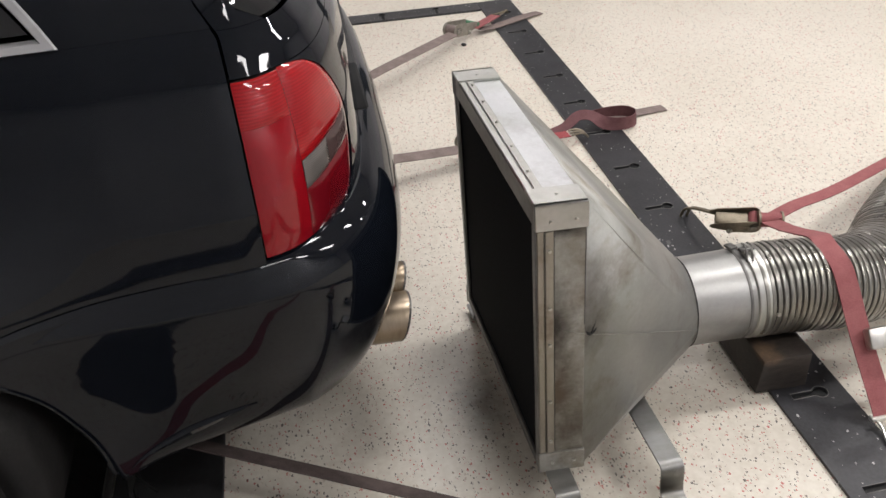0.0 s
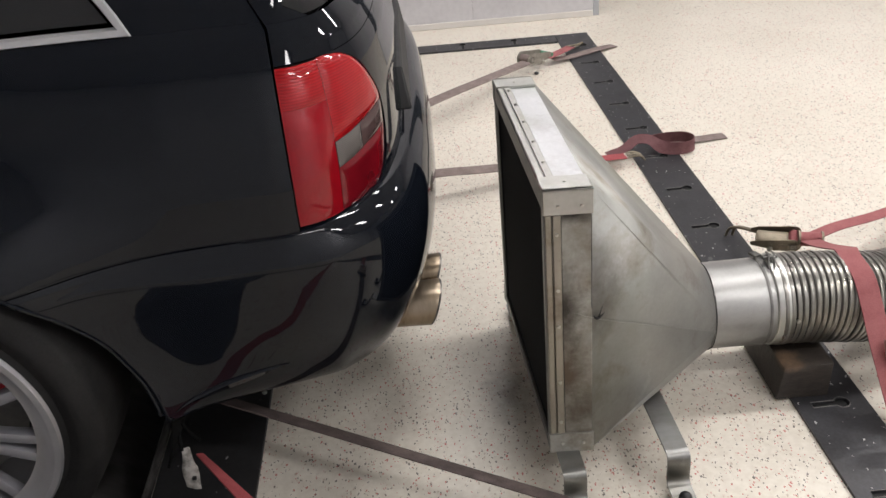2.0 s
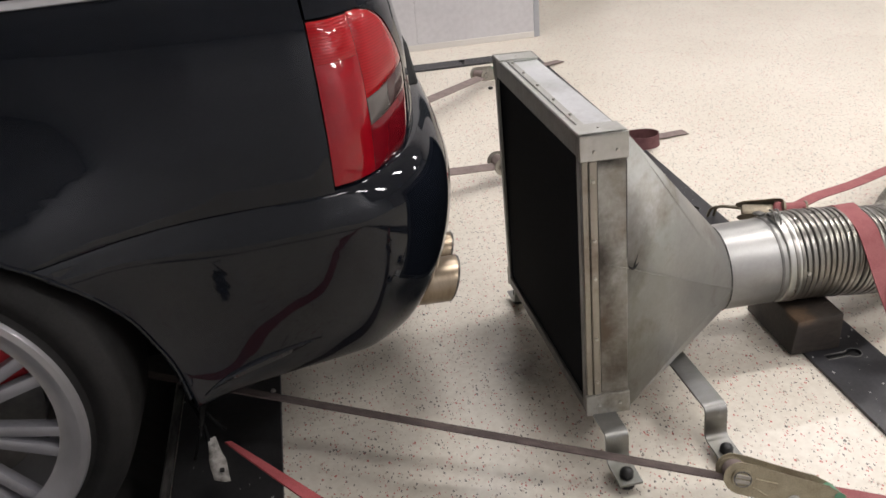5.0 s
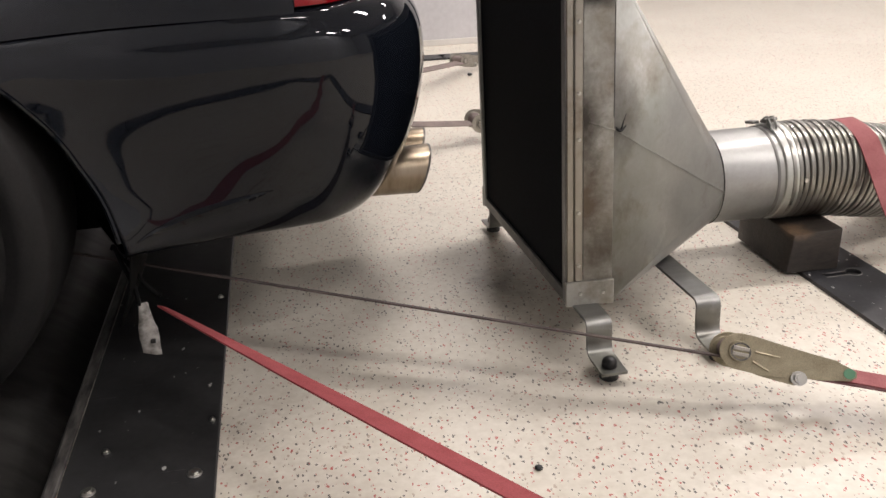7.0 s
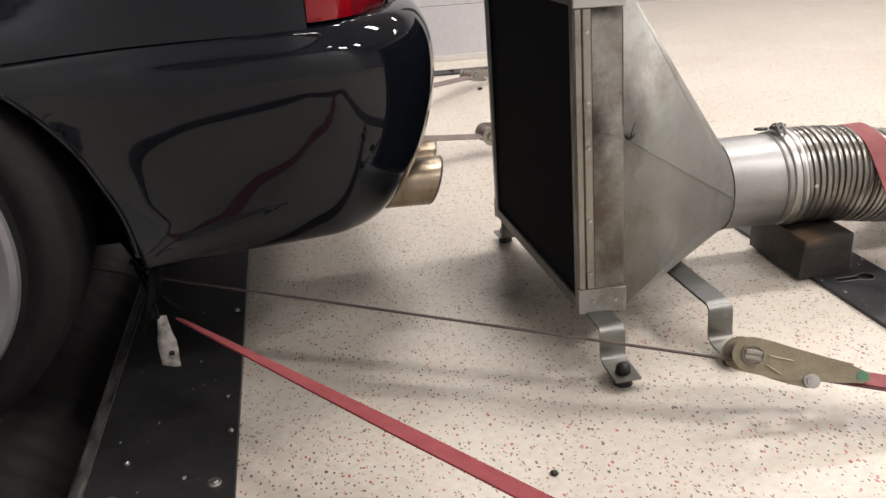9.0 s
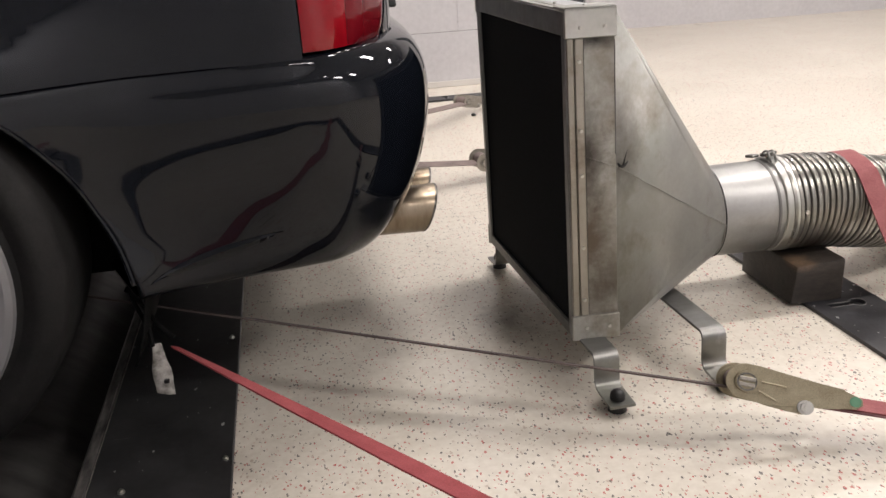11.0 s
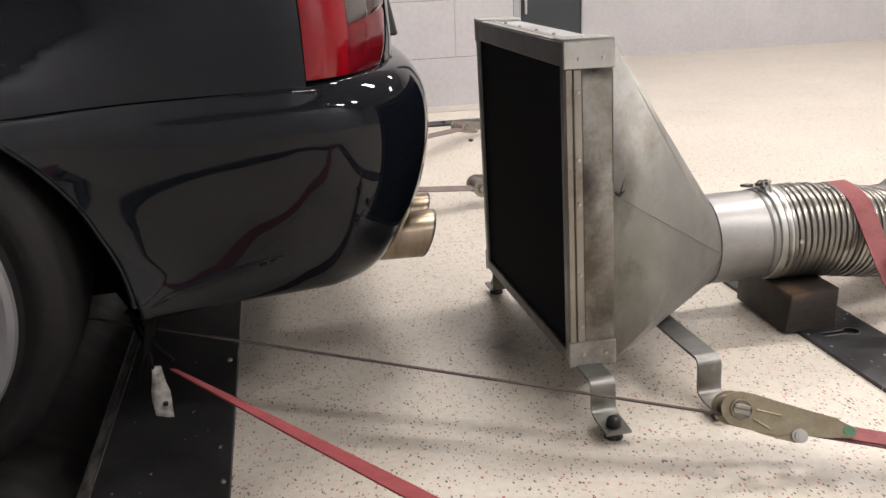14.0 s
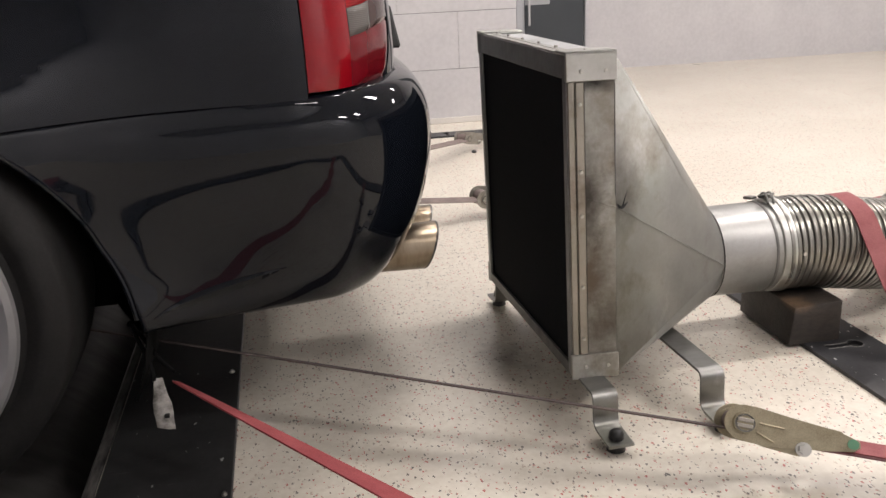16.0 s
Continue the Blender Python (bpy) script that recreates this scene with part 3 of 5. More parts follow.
def build_hood():
    t = thing("exhaust_hood", "stained galvanised steel exhaust hood with a black filter mouth", "exhaust hood")
    D = 0.080
    # walls of the rim
    e = 0.004
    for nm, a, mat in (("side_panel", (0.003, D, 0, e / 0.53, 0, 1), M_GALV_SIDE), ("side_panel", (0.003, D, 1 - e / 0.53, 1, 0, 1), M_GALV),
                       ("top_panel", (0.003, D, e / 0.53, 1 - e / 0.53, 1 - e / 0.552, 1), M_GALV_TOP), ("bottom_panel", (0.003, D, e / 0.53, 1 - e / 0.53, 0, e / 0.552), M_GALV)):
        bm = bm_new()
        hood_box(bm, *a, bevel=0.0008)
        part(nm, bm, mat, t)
    # front flanges
    fw = 0.016
    for nm, a in (("front_flange", (-0.002, 0.004, 0, fw / 0.53, 0, 1)), ("front_flange", (-0.002, 0.004, 1 - fw / 0.53, 1, 0, 1)),
                  ("front_flange", (-0.0015, 0.004, fw / 0.53, 1 - fw / 0.53, 1 - 0.038 / 0.552, 1)), ("front_flange", (-0.0015, 0.004, fw / 0.53, 1 - fw / 0.53, 0, 0.022 / 0.552))):
        bm = bm_new()
        hood_box(bm, *a)
        part(nm, bm, M_EDGE if a[5] < 0.5 else M_LEG, t)
    # flange strips folded back along the near side and the top
    for v0, v1 in ((-0.0035 / 0.53, 0), (1, 1 + 0.0035 / 0.53)):
        bm = bm_new()
        hood_box(bm, 0.0, 0.0115, v0, v1, 0.075, 0.925)
        part("side_fold", bm, M_FLANGE, t)
        bm = bm_new()
        hood_box(bm, 0.0122, 0.0272, v0 * 1.4 if v0 < 0 else v0, v1 if v0 < 0 else 1 + 0.0047 / 0.53, 0.075, 0.925, 0.002)
        part("riveted_strip", bm, M_FLANGE, t, "grimy riveted strip")
    bm = bm_new()
    hood_box(bm, 0.0, 0.012, 0.09, 0.91, 1, 1 + 0.003 / 0.552)
    part("top_fold", bm, M_CAP, t)
    bm = bm_new()
    hood_box(bm, 0.0135, 0.028, 0.09, 0.91, 1, 1 + 0.0035 / 0.552, 0.0015)
    part("riveted_strip", bm, M_CAP, t)
    # corner caps
    for v0, v1, s in ((-0.006 / 0.53, 0.09, -1), (0.91, 1 + 0.006 / 0.53, 1)):
        for w0, w1, up in ((0.925, 1 + 0.006 / 0.552, 1), (-0.004 / 0.552, 0.075, 0)):
            bm = bm_new()
            vs, vo = (v0, 0.002 / 0.53) if s < 0 else (1 - 0.002 / 0.53, v1)
            hood_box(bm, -0.003, D + 0.002, vs, vo, w0, w1, 0.0015)
            if up:
                hood_box(bm, -0.003, D + 0.002, v0, v1, 1, w1, 0.0015)
            part("corner_cap", bm, M_CAP if up else M_GALV_SIDE, t, "bright folded corner cap" if up else "grimy folded corner cap")
    for u, v, w in [(0.0195, -0.0068, w) for w in (0.86, 0.66, 0.525, 0.30, 0.13)] + [(0.022, -0.0075, 0.955), (0.062, -0.0075, 0.955), (0.022, -0.0075, 0.035), (0.062, -0.0075, 0.035)]:
        bm = bm_new()
        p = hp(u, v / 0.53, w)
        add_cyl(bm, p + Vector((0, 0.003, 0)), p - Vector((0, 0.0012, 0)), 0.0033, 0.0028, 12)
        part("rivet", bm, M_STEEL, t)
    for v in (0.045, 0.2, 0.37, 0.55, 0.72, 0.87, 0.955):
        bm = bm_new()
        p = hp(0.021 if 0.1 < v < 0.9 else 0.04, v, 1 + 0.005 / 0.552)
        add_cyl(bm, p - Vector((0, 0, 0.003)), p + Vector((0, 0, 0.0022)), 0.0033, 0.0028, 12)
        part("rivet", bm, M_STEEL, t)
    # filter
    bm = bm_new()
    hood_box(bm, 0.005, 0.03, 0.006 / 0.53, 1 - 0.006 / 0.53, 0.006 / 0.552, 1 - 0.006 / 0.552)
    part("filter", bm, M_FILTER, t, "matt black filter panel")
    # square to round transition
    bm = bm_new()
    cx = 0.385
    corner = [hp(D, 0, 0), hp(D, 1, 0), hp(D, 1, 1), hp(D, 0, 1)]
    start = [180, 270, 360, 450]
    ring = {}

    def rim(a):
        a %= 360
        if a not in ring:
            ring[a] = bm.verts.new((cx, DUCT_Y + DUCT_R * math.cos(radians(a)), DUCT_Z + DUCT_R * math.sin(radians(a))))
        return ring[a]
    cv = [bm.verts.new(c) for c in corner]
    for i, n in enumerate((3, 3, 12, 12)):      # flat folds below, rolled corners above
        for k in range(n):
            a, b = start[i] + 90 * k / n, start[i] + 90 * (k + 1) / n
            bm.faces.new((cv[i], rim(a), rim(b)))
    for i in range(4):
        a = cv[i]
        b = cv[(i + 1) % 4]
        c = rim(start[i] + 90)
        mid = (a.co + b.co) / 2
        if i == 3:      # dented seam in the middle of the near side
            md = bm.verts.new(mid + Vector((0.0, 0.0015, 0)))
            bm.faces.new((a, md, c))
            bm.faces.new((md, b, c))
        else:
            bm.faces.new((a, b, c))
    tr = part("transition", bm, M_GALV, t, "dented square-to-round sheet cone")
    tr.data.set_sharp_from_angle(angle=radians(7))
    so = tr.modifiers.new("skin", "SOLIDIFY")
    so.thickness = 0.002
    # standing seam, then the dent's shade drawn as black strokes
    bm = bm_new()
    s0, s1 = hp(D + 0.004, -0.002, 0.54), Vector((cx, DUCT_Y - DUCT_R - 0.001, DUCT_Z))
    tube(bm, [s0.lerp(s1, k / 10) + Vector((0, -0.0010, 0.0008 * math.sin(2.3 * k))) * (1 if 0 < k < 10 else 0) for k in range(11)], 0.0011, 6)
    part("seam", bm, M_GALV, t)
    bm = bm_new()
    q = hp(D + 0.006, -0.005, 0.543)
    tube(bm, spline([q + Vector((-0.004, 0.002, 0.006)), q + Vector((0.0, 0.001, 0.0005)), q + Vector((0.007, 0.004, -0.0015)), q + Vector((0.017, 0.008, 0.006))], 4),
         [0.0003] + [0.0005 + 0.0022 * math.sin(math.pi * k / 12) for k in range(1, 12)] + [0.0002], 6)
    tube(bm, spline([q + Vector((0.0135, 0.004, 0.026)), q + Vector((0.009, 0.003, 0.012)), q + Vector((0.006, 0.003, 0.0))], 6), [0.0002 + 0.0014 * k / 12 for k in range(13)], 6)
    part("dent_shade", bm, M_HOLE, t, "black strokes for the shade in a dent")
    bm = bm_new()
    tube(bm, [hp(D - 0.0005, -0.0006 + 0.0005 * math.sin(k * 1.3), 0.58 + 0.335 * k / 16) for k in range(17)], 0.0008, 6)
    part("fold_crease", bm, M_EDGE, t, "thin dark line along the fold")
    bm = bm_new()
    tube(bm, [hp(0.029 + (D - 0.027) * k / 8, -0.0012, 0.578 - 0.036 * k / 8 + 0.002 * math.sin(1.9 * k)) for k in range(9)], 0.0009, 6)
    part("seam", bm, M_GALV_SIDE, t)
    bm = bm_new()
    hood_box(bm, 0.0273, 0.0287, -0.0018 / 0.53, 0, 0.08, 0.92, 0.0006)
    part("grime_joint", bm, M_SOOT, t, "black grime along the strip")
    # brackets
    for xm, ytop, yback, zt in ((0.041, -0.090, 0.505, 0.079), (0.242, -0.076, 0.52, 0.087)):
        bm = bm_new()
        w = 0.022
        x = 0.0
        half = lambda y, g: [(x, y + g * 0.070, 0.018), (x, y + g * 0.045, 0.0195), (x, y + g * 0.020, 0.021), (x, y + g * 0.009, 0.024), (x, y + g * 0.003, 0.031), (x, y + g * 0.001, 0.042), (x, y, zt - 0.020),
                             (x, y - g * 0.001, zt - 0.010), (x, y - g * 0.004, zt - 0.004), (x, y - g * 0.010, zt), (x, y - g * 0.022, zt), (x, y - g * 0.05, zt)]
        lean = lambda p: Vector((xm - 0.038 * (p[1] - ytop), p[1], p[2]))
        prof = [lean(p) for p in half(yback, 1) + [(x, 0.25, zt)] + half(ytop, -1)[::-1]]
        nn = []
        for i, p in enumerate(prof):
            dd = (prof[min(i + 1, len(prof) - 1)] - prof[max(i - 1, 0)]).normalized()
            nn.append(tuple(Vector((1, 0, 0)).cross(dd) * -1))
        ribbon(bm, prof, 2 * w, 0.005, nn)
        br = part("bracket", bm, M_LEG, t, "bent flat steel foot bracket")
        for y in (ytop - 0.047, yback + 0.047):
            x = xm - 0.038 * (y - ytop)
            bm = bm_new()
            add_cyl(bm, (x, y, 0.019), (x, y, 0.029), 0.0130, 0.0125, 14)
            add_dome(bm, (x, y, 0.029), 0.0125, 0.75)
            part("nut", bm, M_NUT, br, "black domed nut")
            bm = bm_new()
            add_cyl(bm, (x, y, 0.0), (x, y, 0.018), 0.016, 0.014, 16)
            part("rubber_foot", bm, M_NUT, br)
    # outlet spigot
    bm = bm_new()
    rows = []
    for x, r in ((cx - 0.002, DUCT_R), (cx, DUCT_R + 0.0012), (cx + 0.004, DUCT_R), (0.52, DUCT_R + 0.001), (0.545, DUCT_R)):
        rows.append([(x, DUCT_Y + r * math.cos(a), DUCT_Z + r * math.sin(a)) for a in (2 * math.pi * k / 64 for k in range(64))])
    grid(bm, rows, close=True)
    part("spigot", bm, M_DUCT, t, "smooth round steel spigot")
    bm = bm_new()
    ring_at(bm, cx - 0.0005, 0.0022, DUCT_R + 0.0006)
    part("joint_ring", bm, M_SOOT, t, "dark joint round the spigot")
    bm = bm_new()
    ring_at(bm, 0.498, 0.006, DUCT_R + 0.0010)
    part("joint_ring", bm, M_EDGE, t)


# ---- hose ----
HOSE = [(0.510, 0.262, 0.188), (0.60, 0.259, 0.188), (0.69, 0.260, 0.178), (0.77, 0.272, 0.163), (0.85, 0.304, 0.147), (0.94, 0.370, 0.131), (1.06, 0.490, 0.117), (1.26, 0.65, 0.106), (1.55, 0.82, 0.103), (1.95, 0.95, 0.103), (2.6, 1.02, 0.103)]


def build_hose():
    t = thing("exhaust_hose", "ribbed flexible stainless steel exhaust hose", "exhaust hose", (0.52, 0.262, 0.188))
    ps = spline(HOSE, 40)
    ac = [0.0]
    for a, b in zip(ps, ps[1:]):
        ac.append(ac[-1] + (b - a).length)
    m = t.matrix_basis.inverted()
    xs, ys, zs = ([p[i] for p in ps] for i in range(3))
    pitch, R = 0.0122, 0.0990
    path, rad = [], []
    for k in range(int((ac[-1] - 0.03) / pitch)):
        for f, dr in ((0.0, -0.0055), (0.03, -0.0010), (0.12, 0.0002), (0.40, 0.0006), (0.68, 0.0002), (0.77, -0.0010), (0.80, -0.0055)):
            s = 0.022 + (k + f) * pitch
            path.append(m @ Vector((np.interp(s, ac, xs), np.interp(s, ac, ys), np.interp(s, ac, zs))))
            rad.append(R + dr + 0.0008 * math.sin(k * 2.1))
    bm = bm_new()
    tube(bm, path, rad, 56, caps=False)
    part("ribbed_tube", bm, M_HOSE, t)
    # dark tube added inside the ribs; it sets the grooves' dark tone
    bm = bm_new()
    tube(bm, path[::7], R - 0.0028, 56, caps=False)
    part("groove_backing", bm, M_GROOVE, t, "dark inner tube seen between the ribs")
    bm = bm_new()
    rows = []
    for x, r in ((-0.006, 0.094), (-0.004, 0.0975), (0.0, 0.099), (0.010, 0.0985), (0.013, 0.100), (0.022, 0.1005), (0.026, 0.0985), (0.030, 0.094)):
        rows.append([(x, r * math.cos(a), r * math.sin(a)) for a in (2 * math.pi * k / 64 for k in range(64))])
    grid(bm, rows, close=True)
    # black ring added in the dark gap between clamp and ribs
    gap_bm = bm_new()
    grid(gap_bm, [[(x, r * math.cos(a), r * math.sin(a)) for a in (2 * math.pi * k / 64 for k in range(64))] for x, r in ((0.027, 0.092), (0.028, 0.0978), (0.033, 0.0982), (0.0345, 0.092))], close=True)
    part("gap_ring", gap_bm, M_SOOT, t, "black ring in the gap beside the clamp")
    cl = part("clamp_band", bm, M_CAP, t, "polished steel clamp band")
    bm = bm_new()
    for dx in (-0.012, 0.000):
        tube(bm, spline([(dx, -0.030, 0.098), (dx + 0.004, -0.016, 0.108), (dx + 0.010, 0.004, 0.112), (dx + 0.015, 0.026, 0.104)], 4), 0.0024, 8)
    add_box(bm, (-0.012, -0.012, 0.101), (0.010, 0.006, 0.108), 0.0015, pose(0, 0, 0, -4, 0, 12))
    add_box(bm, (-0.020, 0.006, 0.098), (-0.002, 0.030, 0.104), 0.0015, pose(0, 0, 0, -10, 0, 12))
    add_cyl(bm, (-0.016, -0.004, 0.109), (0.014, -0.004, 0.110), 0.0032, None, 10)
    part("clamp_latch", bm, M_LATCH, cl, "dark steel over-centre latch")
    bm = bm_new()
    add_cyl(bm, (0.034, -0.098, 0.008), (0.034, -0.103, 0.008), 0.004, None, 12)
    part("rivet", bm, M_STEEL, t)


def build_block():
    t = thing("timber_block", "oil-blackened squared timber block under the hose", "timber block", (0.58, 0.22, 0))
    m = t.matrix_basis.inverted()
    bm = bm_new()
    vs = add_box(bm, (0.522, 0.140, 0.0), (0.636, 0.34, 0.0955), 0.003, m, 2)
    for v in bm.verts:      # broken upper corner
        w = v.co - m @ Vector((0.522, 0.140, 0.1))
        if w.length < 0.02:
            v.co += Vector((0.012, 0.006, -0.010))
    bmesh.ops.subdivide_edges(bm, edges=bm.edges, cuts=3, use_grid_fill=True)
    for v in bm.verts:
        v.co += Vector((0.4, 1, 0.25)) * (0.0022 * noise.noise(v.co * 30) + 0.0012 * noise.noise(v.co * 95))
    for v in bm.verts:
        v.co.z = min(max(v.co.z, 0.0085), 0.0965)
    part("timber", bm, M_WOOD, t)


# ---- straps and ratchets ----
def ratchet_mesh(t, roll, grip=True, coat=None):
    zinc = coat or M_ZINC
    W = 0.030
    def plate(y, th, outline):
        bm = bm_new()
        rows = [[(x, y, z) for x, z in outline], [(x, y + th, z) for x, z in outline]]
        vs = grid(bm, rows, close=True)
        bm.faces.new(vs[0])
        bm.faces.new(vs[1])
        bmesh.ops.bevel(bm, geom=[e for e in bm.edges if abs(e.verts[0].co.y - e.verts[1].co.y) < 1e-6], offset=0.0007, segments=1, affect="EDGES")
        return bm
    arc = [(0.030 * math.cos(radians(a)), 0.030 * math.sin(radians(a))) for a in range(95, 266, 17)]
    handle = arc + [(0.03, -0.031), (0.062, -0.030), (0.075, -0.024), (0.12, -0.020), (0.163, -0.012), (0.172, -0.004), (0.17, 0.006), (0.158, 0.010), (0.145, 0.013), (0.142, 0.017), (0.11, 0.019), (0.06, 0.024), (0.02, 0.029)]
    small = [(0.026 * math.cos(radians(a)) - 0.001, 0.026 * math.sin(radians(a)) - 0.003) for a in range(60, 301, 20)]
    frame_o = small + [(0.05, -0.034), (0.085, -0.037), (0.097, -0.034), (0.104, -0.026), (0.103, -0.016), (0.09, -0.010), (0.03, 0.0)]
    for s in (-1, 1):
        y = s * W if s > 0 else -W - 0.0025
        part("handle_plate", plate(y + s * 0.003, 0.0025, handle), zinc, t)
        part("frame_plate", plate(y, 0.0025, frame_o), zinc, t)
        bm = bm_new()
        p = (0.0, y + s * 0.004 + 0.00125, 0.0)
        add_cyl(bm, (0, p[1], 0), (0, p[1] + s * 0.006, 0), 0.0175, 0.017, 20)
        part("ratchet_wheel", bm, zinc, t)
        bm = bm_new()
        for zz in (0.0048, -0.0048):
            add_box(bm, (-0.012, min(p[1] + s * 0.005, p[1] + s * 0.009), zz - 0.0035), (0.012, max(p[1] + s * 0.005, p[1] + s * 0.009), zz + 0.0035), 0.001)
        part("axle_half", bm, M_DULL, t)
        # dark ring added for the shade round the axle's edge
        bm = bm_new()
        rg = [(0.0125, 0.005), (0.0125, 0.0078), (0.0148, 0.0078), (0.0148, 0.005)]
        grid(bm, [[(q * math.cos(a), p[1] + s * h, q * math.sin(a)) for a in (2 * math.pi * k / 24 for k in range(24))] for q, h in rg], close=True)
        part("axle_shade_ring", bm, M_LATCH, t)
        bm = bm_new()
        for a0, a1, z0, z1 in ((0.022, 0.058, 0.004, 0.003), (0.020, 0.045, -0.012, -0.022)):
            add_cyl(bm, (a0, p[1] + s * 0.003, z0), (a1, p[1] + s * 0.003, z1), 0.0017, None, 8)
        part("stamped_rib", bm, zinc, t)
        bm = bm_new()
        add_cyl(bm, (0.09, p[1], -0.024), (0.09, p[1] + s * 0.003, -0.024), 0.012, None, 18)
        add_cyl(bm, (0.09, p[1] + s * 0.003, -0.024), (0.09, p[1] + s * 0.008, -0.024), 0.0085, None, 6)
        add_cyl(bm, (0.09, p[1] + s * 0.008, -0.024), (0.09, p[1] + s * 0.010, -0.024), 0.0045, None, 10)
        part("bolt", bm, M_STEEL, t)
    bm = bm_new()
    add_cyl(bm, (0, -W, 0), (0, W, 0), 0.009)
    part("axle", bm, M_STEEL, t)
    bm = bm_new()
    add_cyl(bm, (0.09, -W, -0.024), (0.09, W, -0.024), 0.005)
    part("cross_pin", bm, M_STEEL, t)
    bm = bm_new()
    add_cyl(bm, (0, -W + 0.004, 0), (0, W - 0.004, 0), 0.021, None, 24)
    part("strap_roll", bm, roll, t, "wound webbing")
    bm = bm_new()
    add_box(bm, (0.06, -W + 0.002, -0.004), (0.085, W - 0.002, 0.002), 0.001)
    part("pawl", bm, zinc, t)
    bm = bm_new()
    if not grip:
        bm.free()
        return
    add_cyl(bm, (0.160, -W - 0.007, 0.0), (0.160, W + 0.007, 0.0), 0.0085, None, 16)
    part("grip", bm, M_GREEN, t, "worn green grip")


def axes(o, x, up=(0, 0, 1)):
    x = Vector(x).normalized()
    y = Vector(up).cross(x).normalized()
    z = x.cross(y)
    return Matrix(((x.x, y.x, z.x, o[0]), (x.y, y.y, z.y, o[1]), (x.z, y.z, z.z, o[2]), (0, 0, 0, 1)))


def strap(label, ps, width, mat, normals=None, n=4, smooth=True):
    t = thing("tie_down_strap", label, "strap", ps[0], group="tie-down straps")
    pts = spline(ps, n) if smooth else [Vector(p) for p in ps]
    o = Vector(ps[0])
    bm = bm_new()
    if isinstance(normals, list) and smooth:
        nn = [Vector(x) for x in spline(normals, n)]
    else:
        nn = normals
    ribbon(bm, [p - o for p in pts], width, 0.0026, nn)
    part("webbing", bm, mat, t)
    return t


def hook(t, a, b, mat=None):
    """A double wire hook from a to b, as part of a strap."""
    o = t.location
    a, b = Vector(a) - o, Vector(b) - o
    d = (b - a)
    s = d.cross(Vector((0, 0, 1))).normalized() * 0.009
    for k in (-1, 1):
        bm = bm_new()
        tube(bm, spline([a + s * k * 2.2, a + d * 0.3 + s * k, a + d * 0.75 + s * k * 0.5, b + Vector((0, 0, 0.004)), b + d.normalized() * 0.012 + Vector((0, 0, -0.010))], 4), 0.0035, 8)
        part("wire_hook", bm, mat or M_ZINC, t)


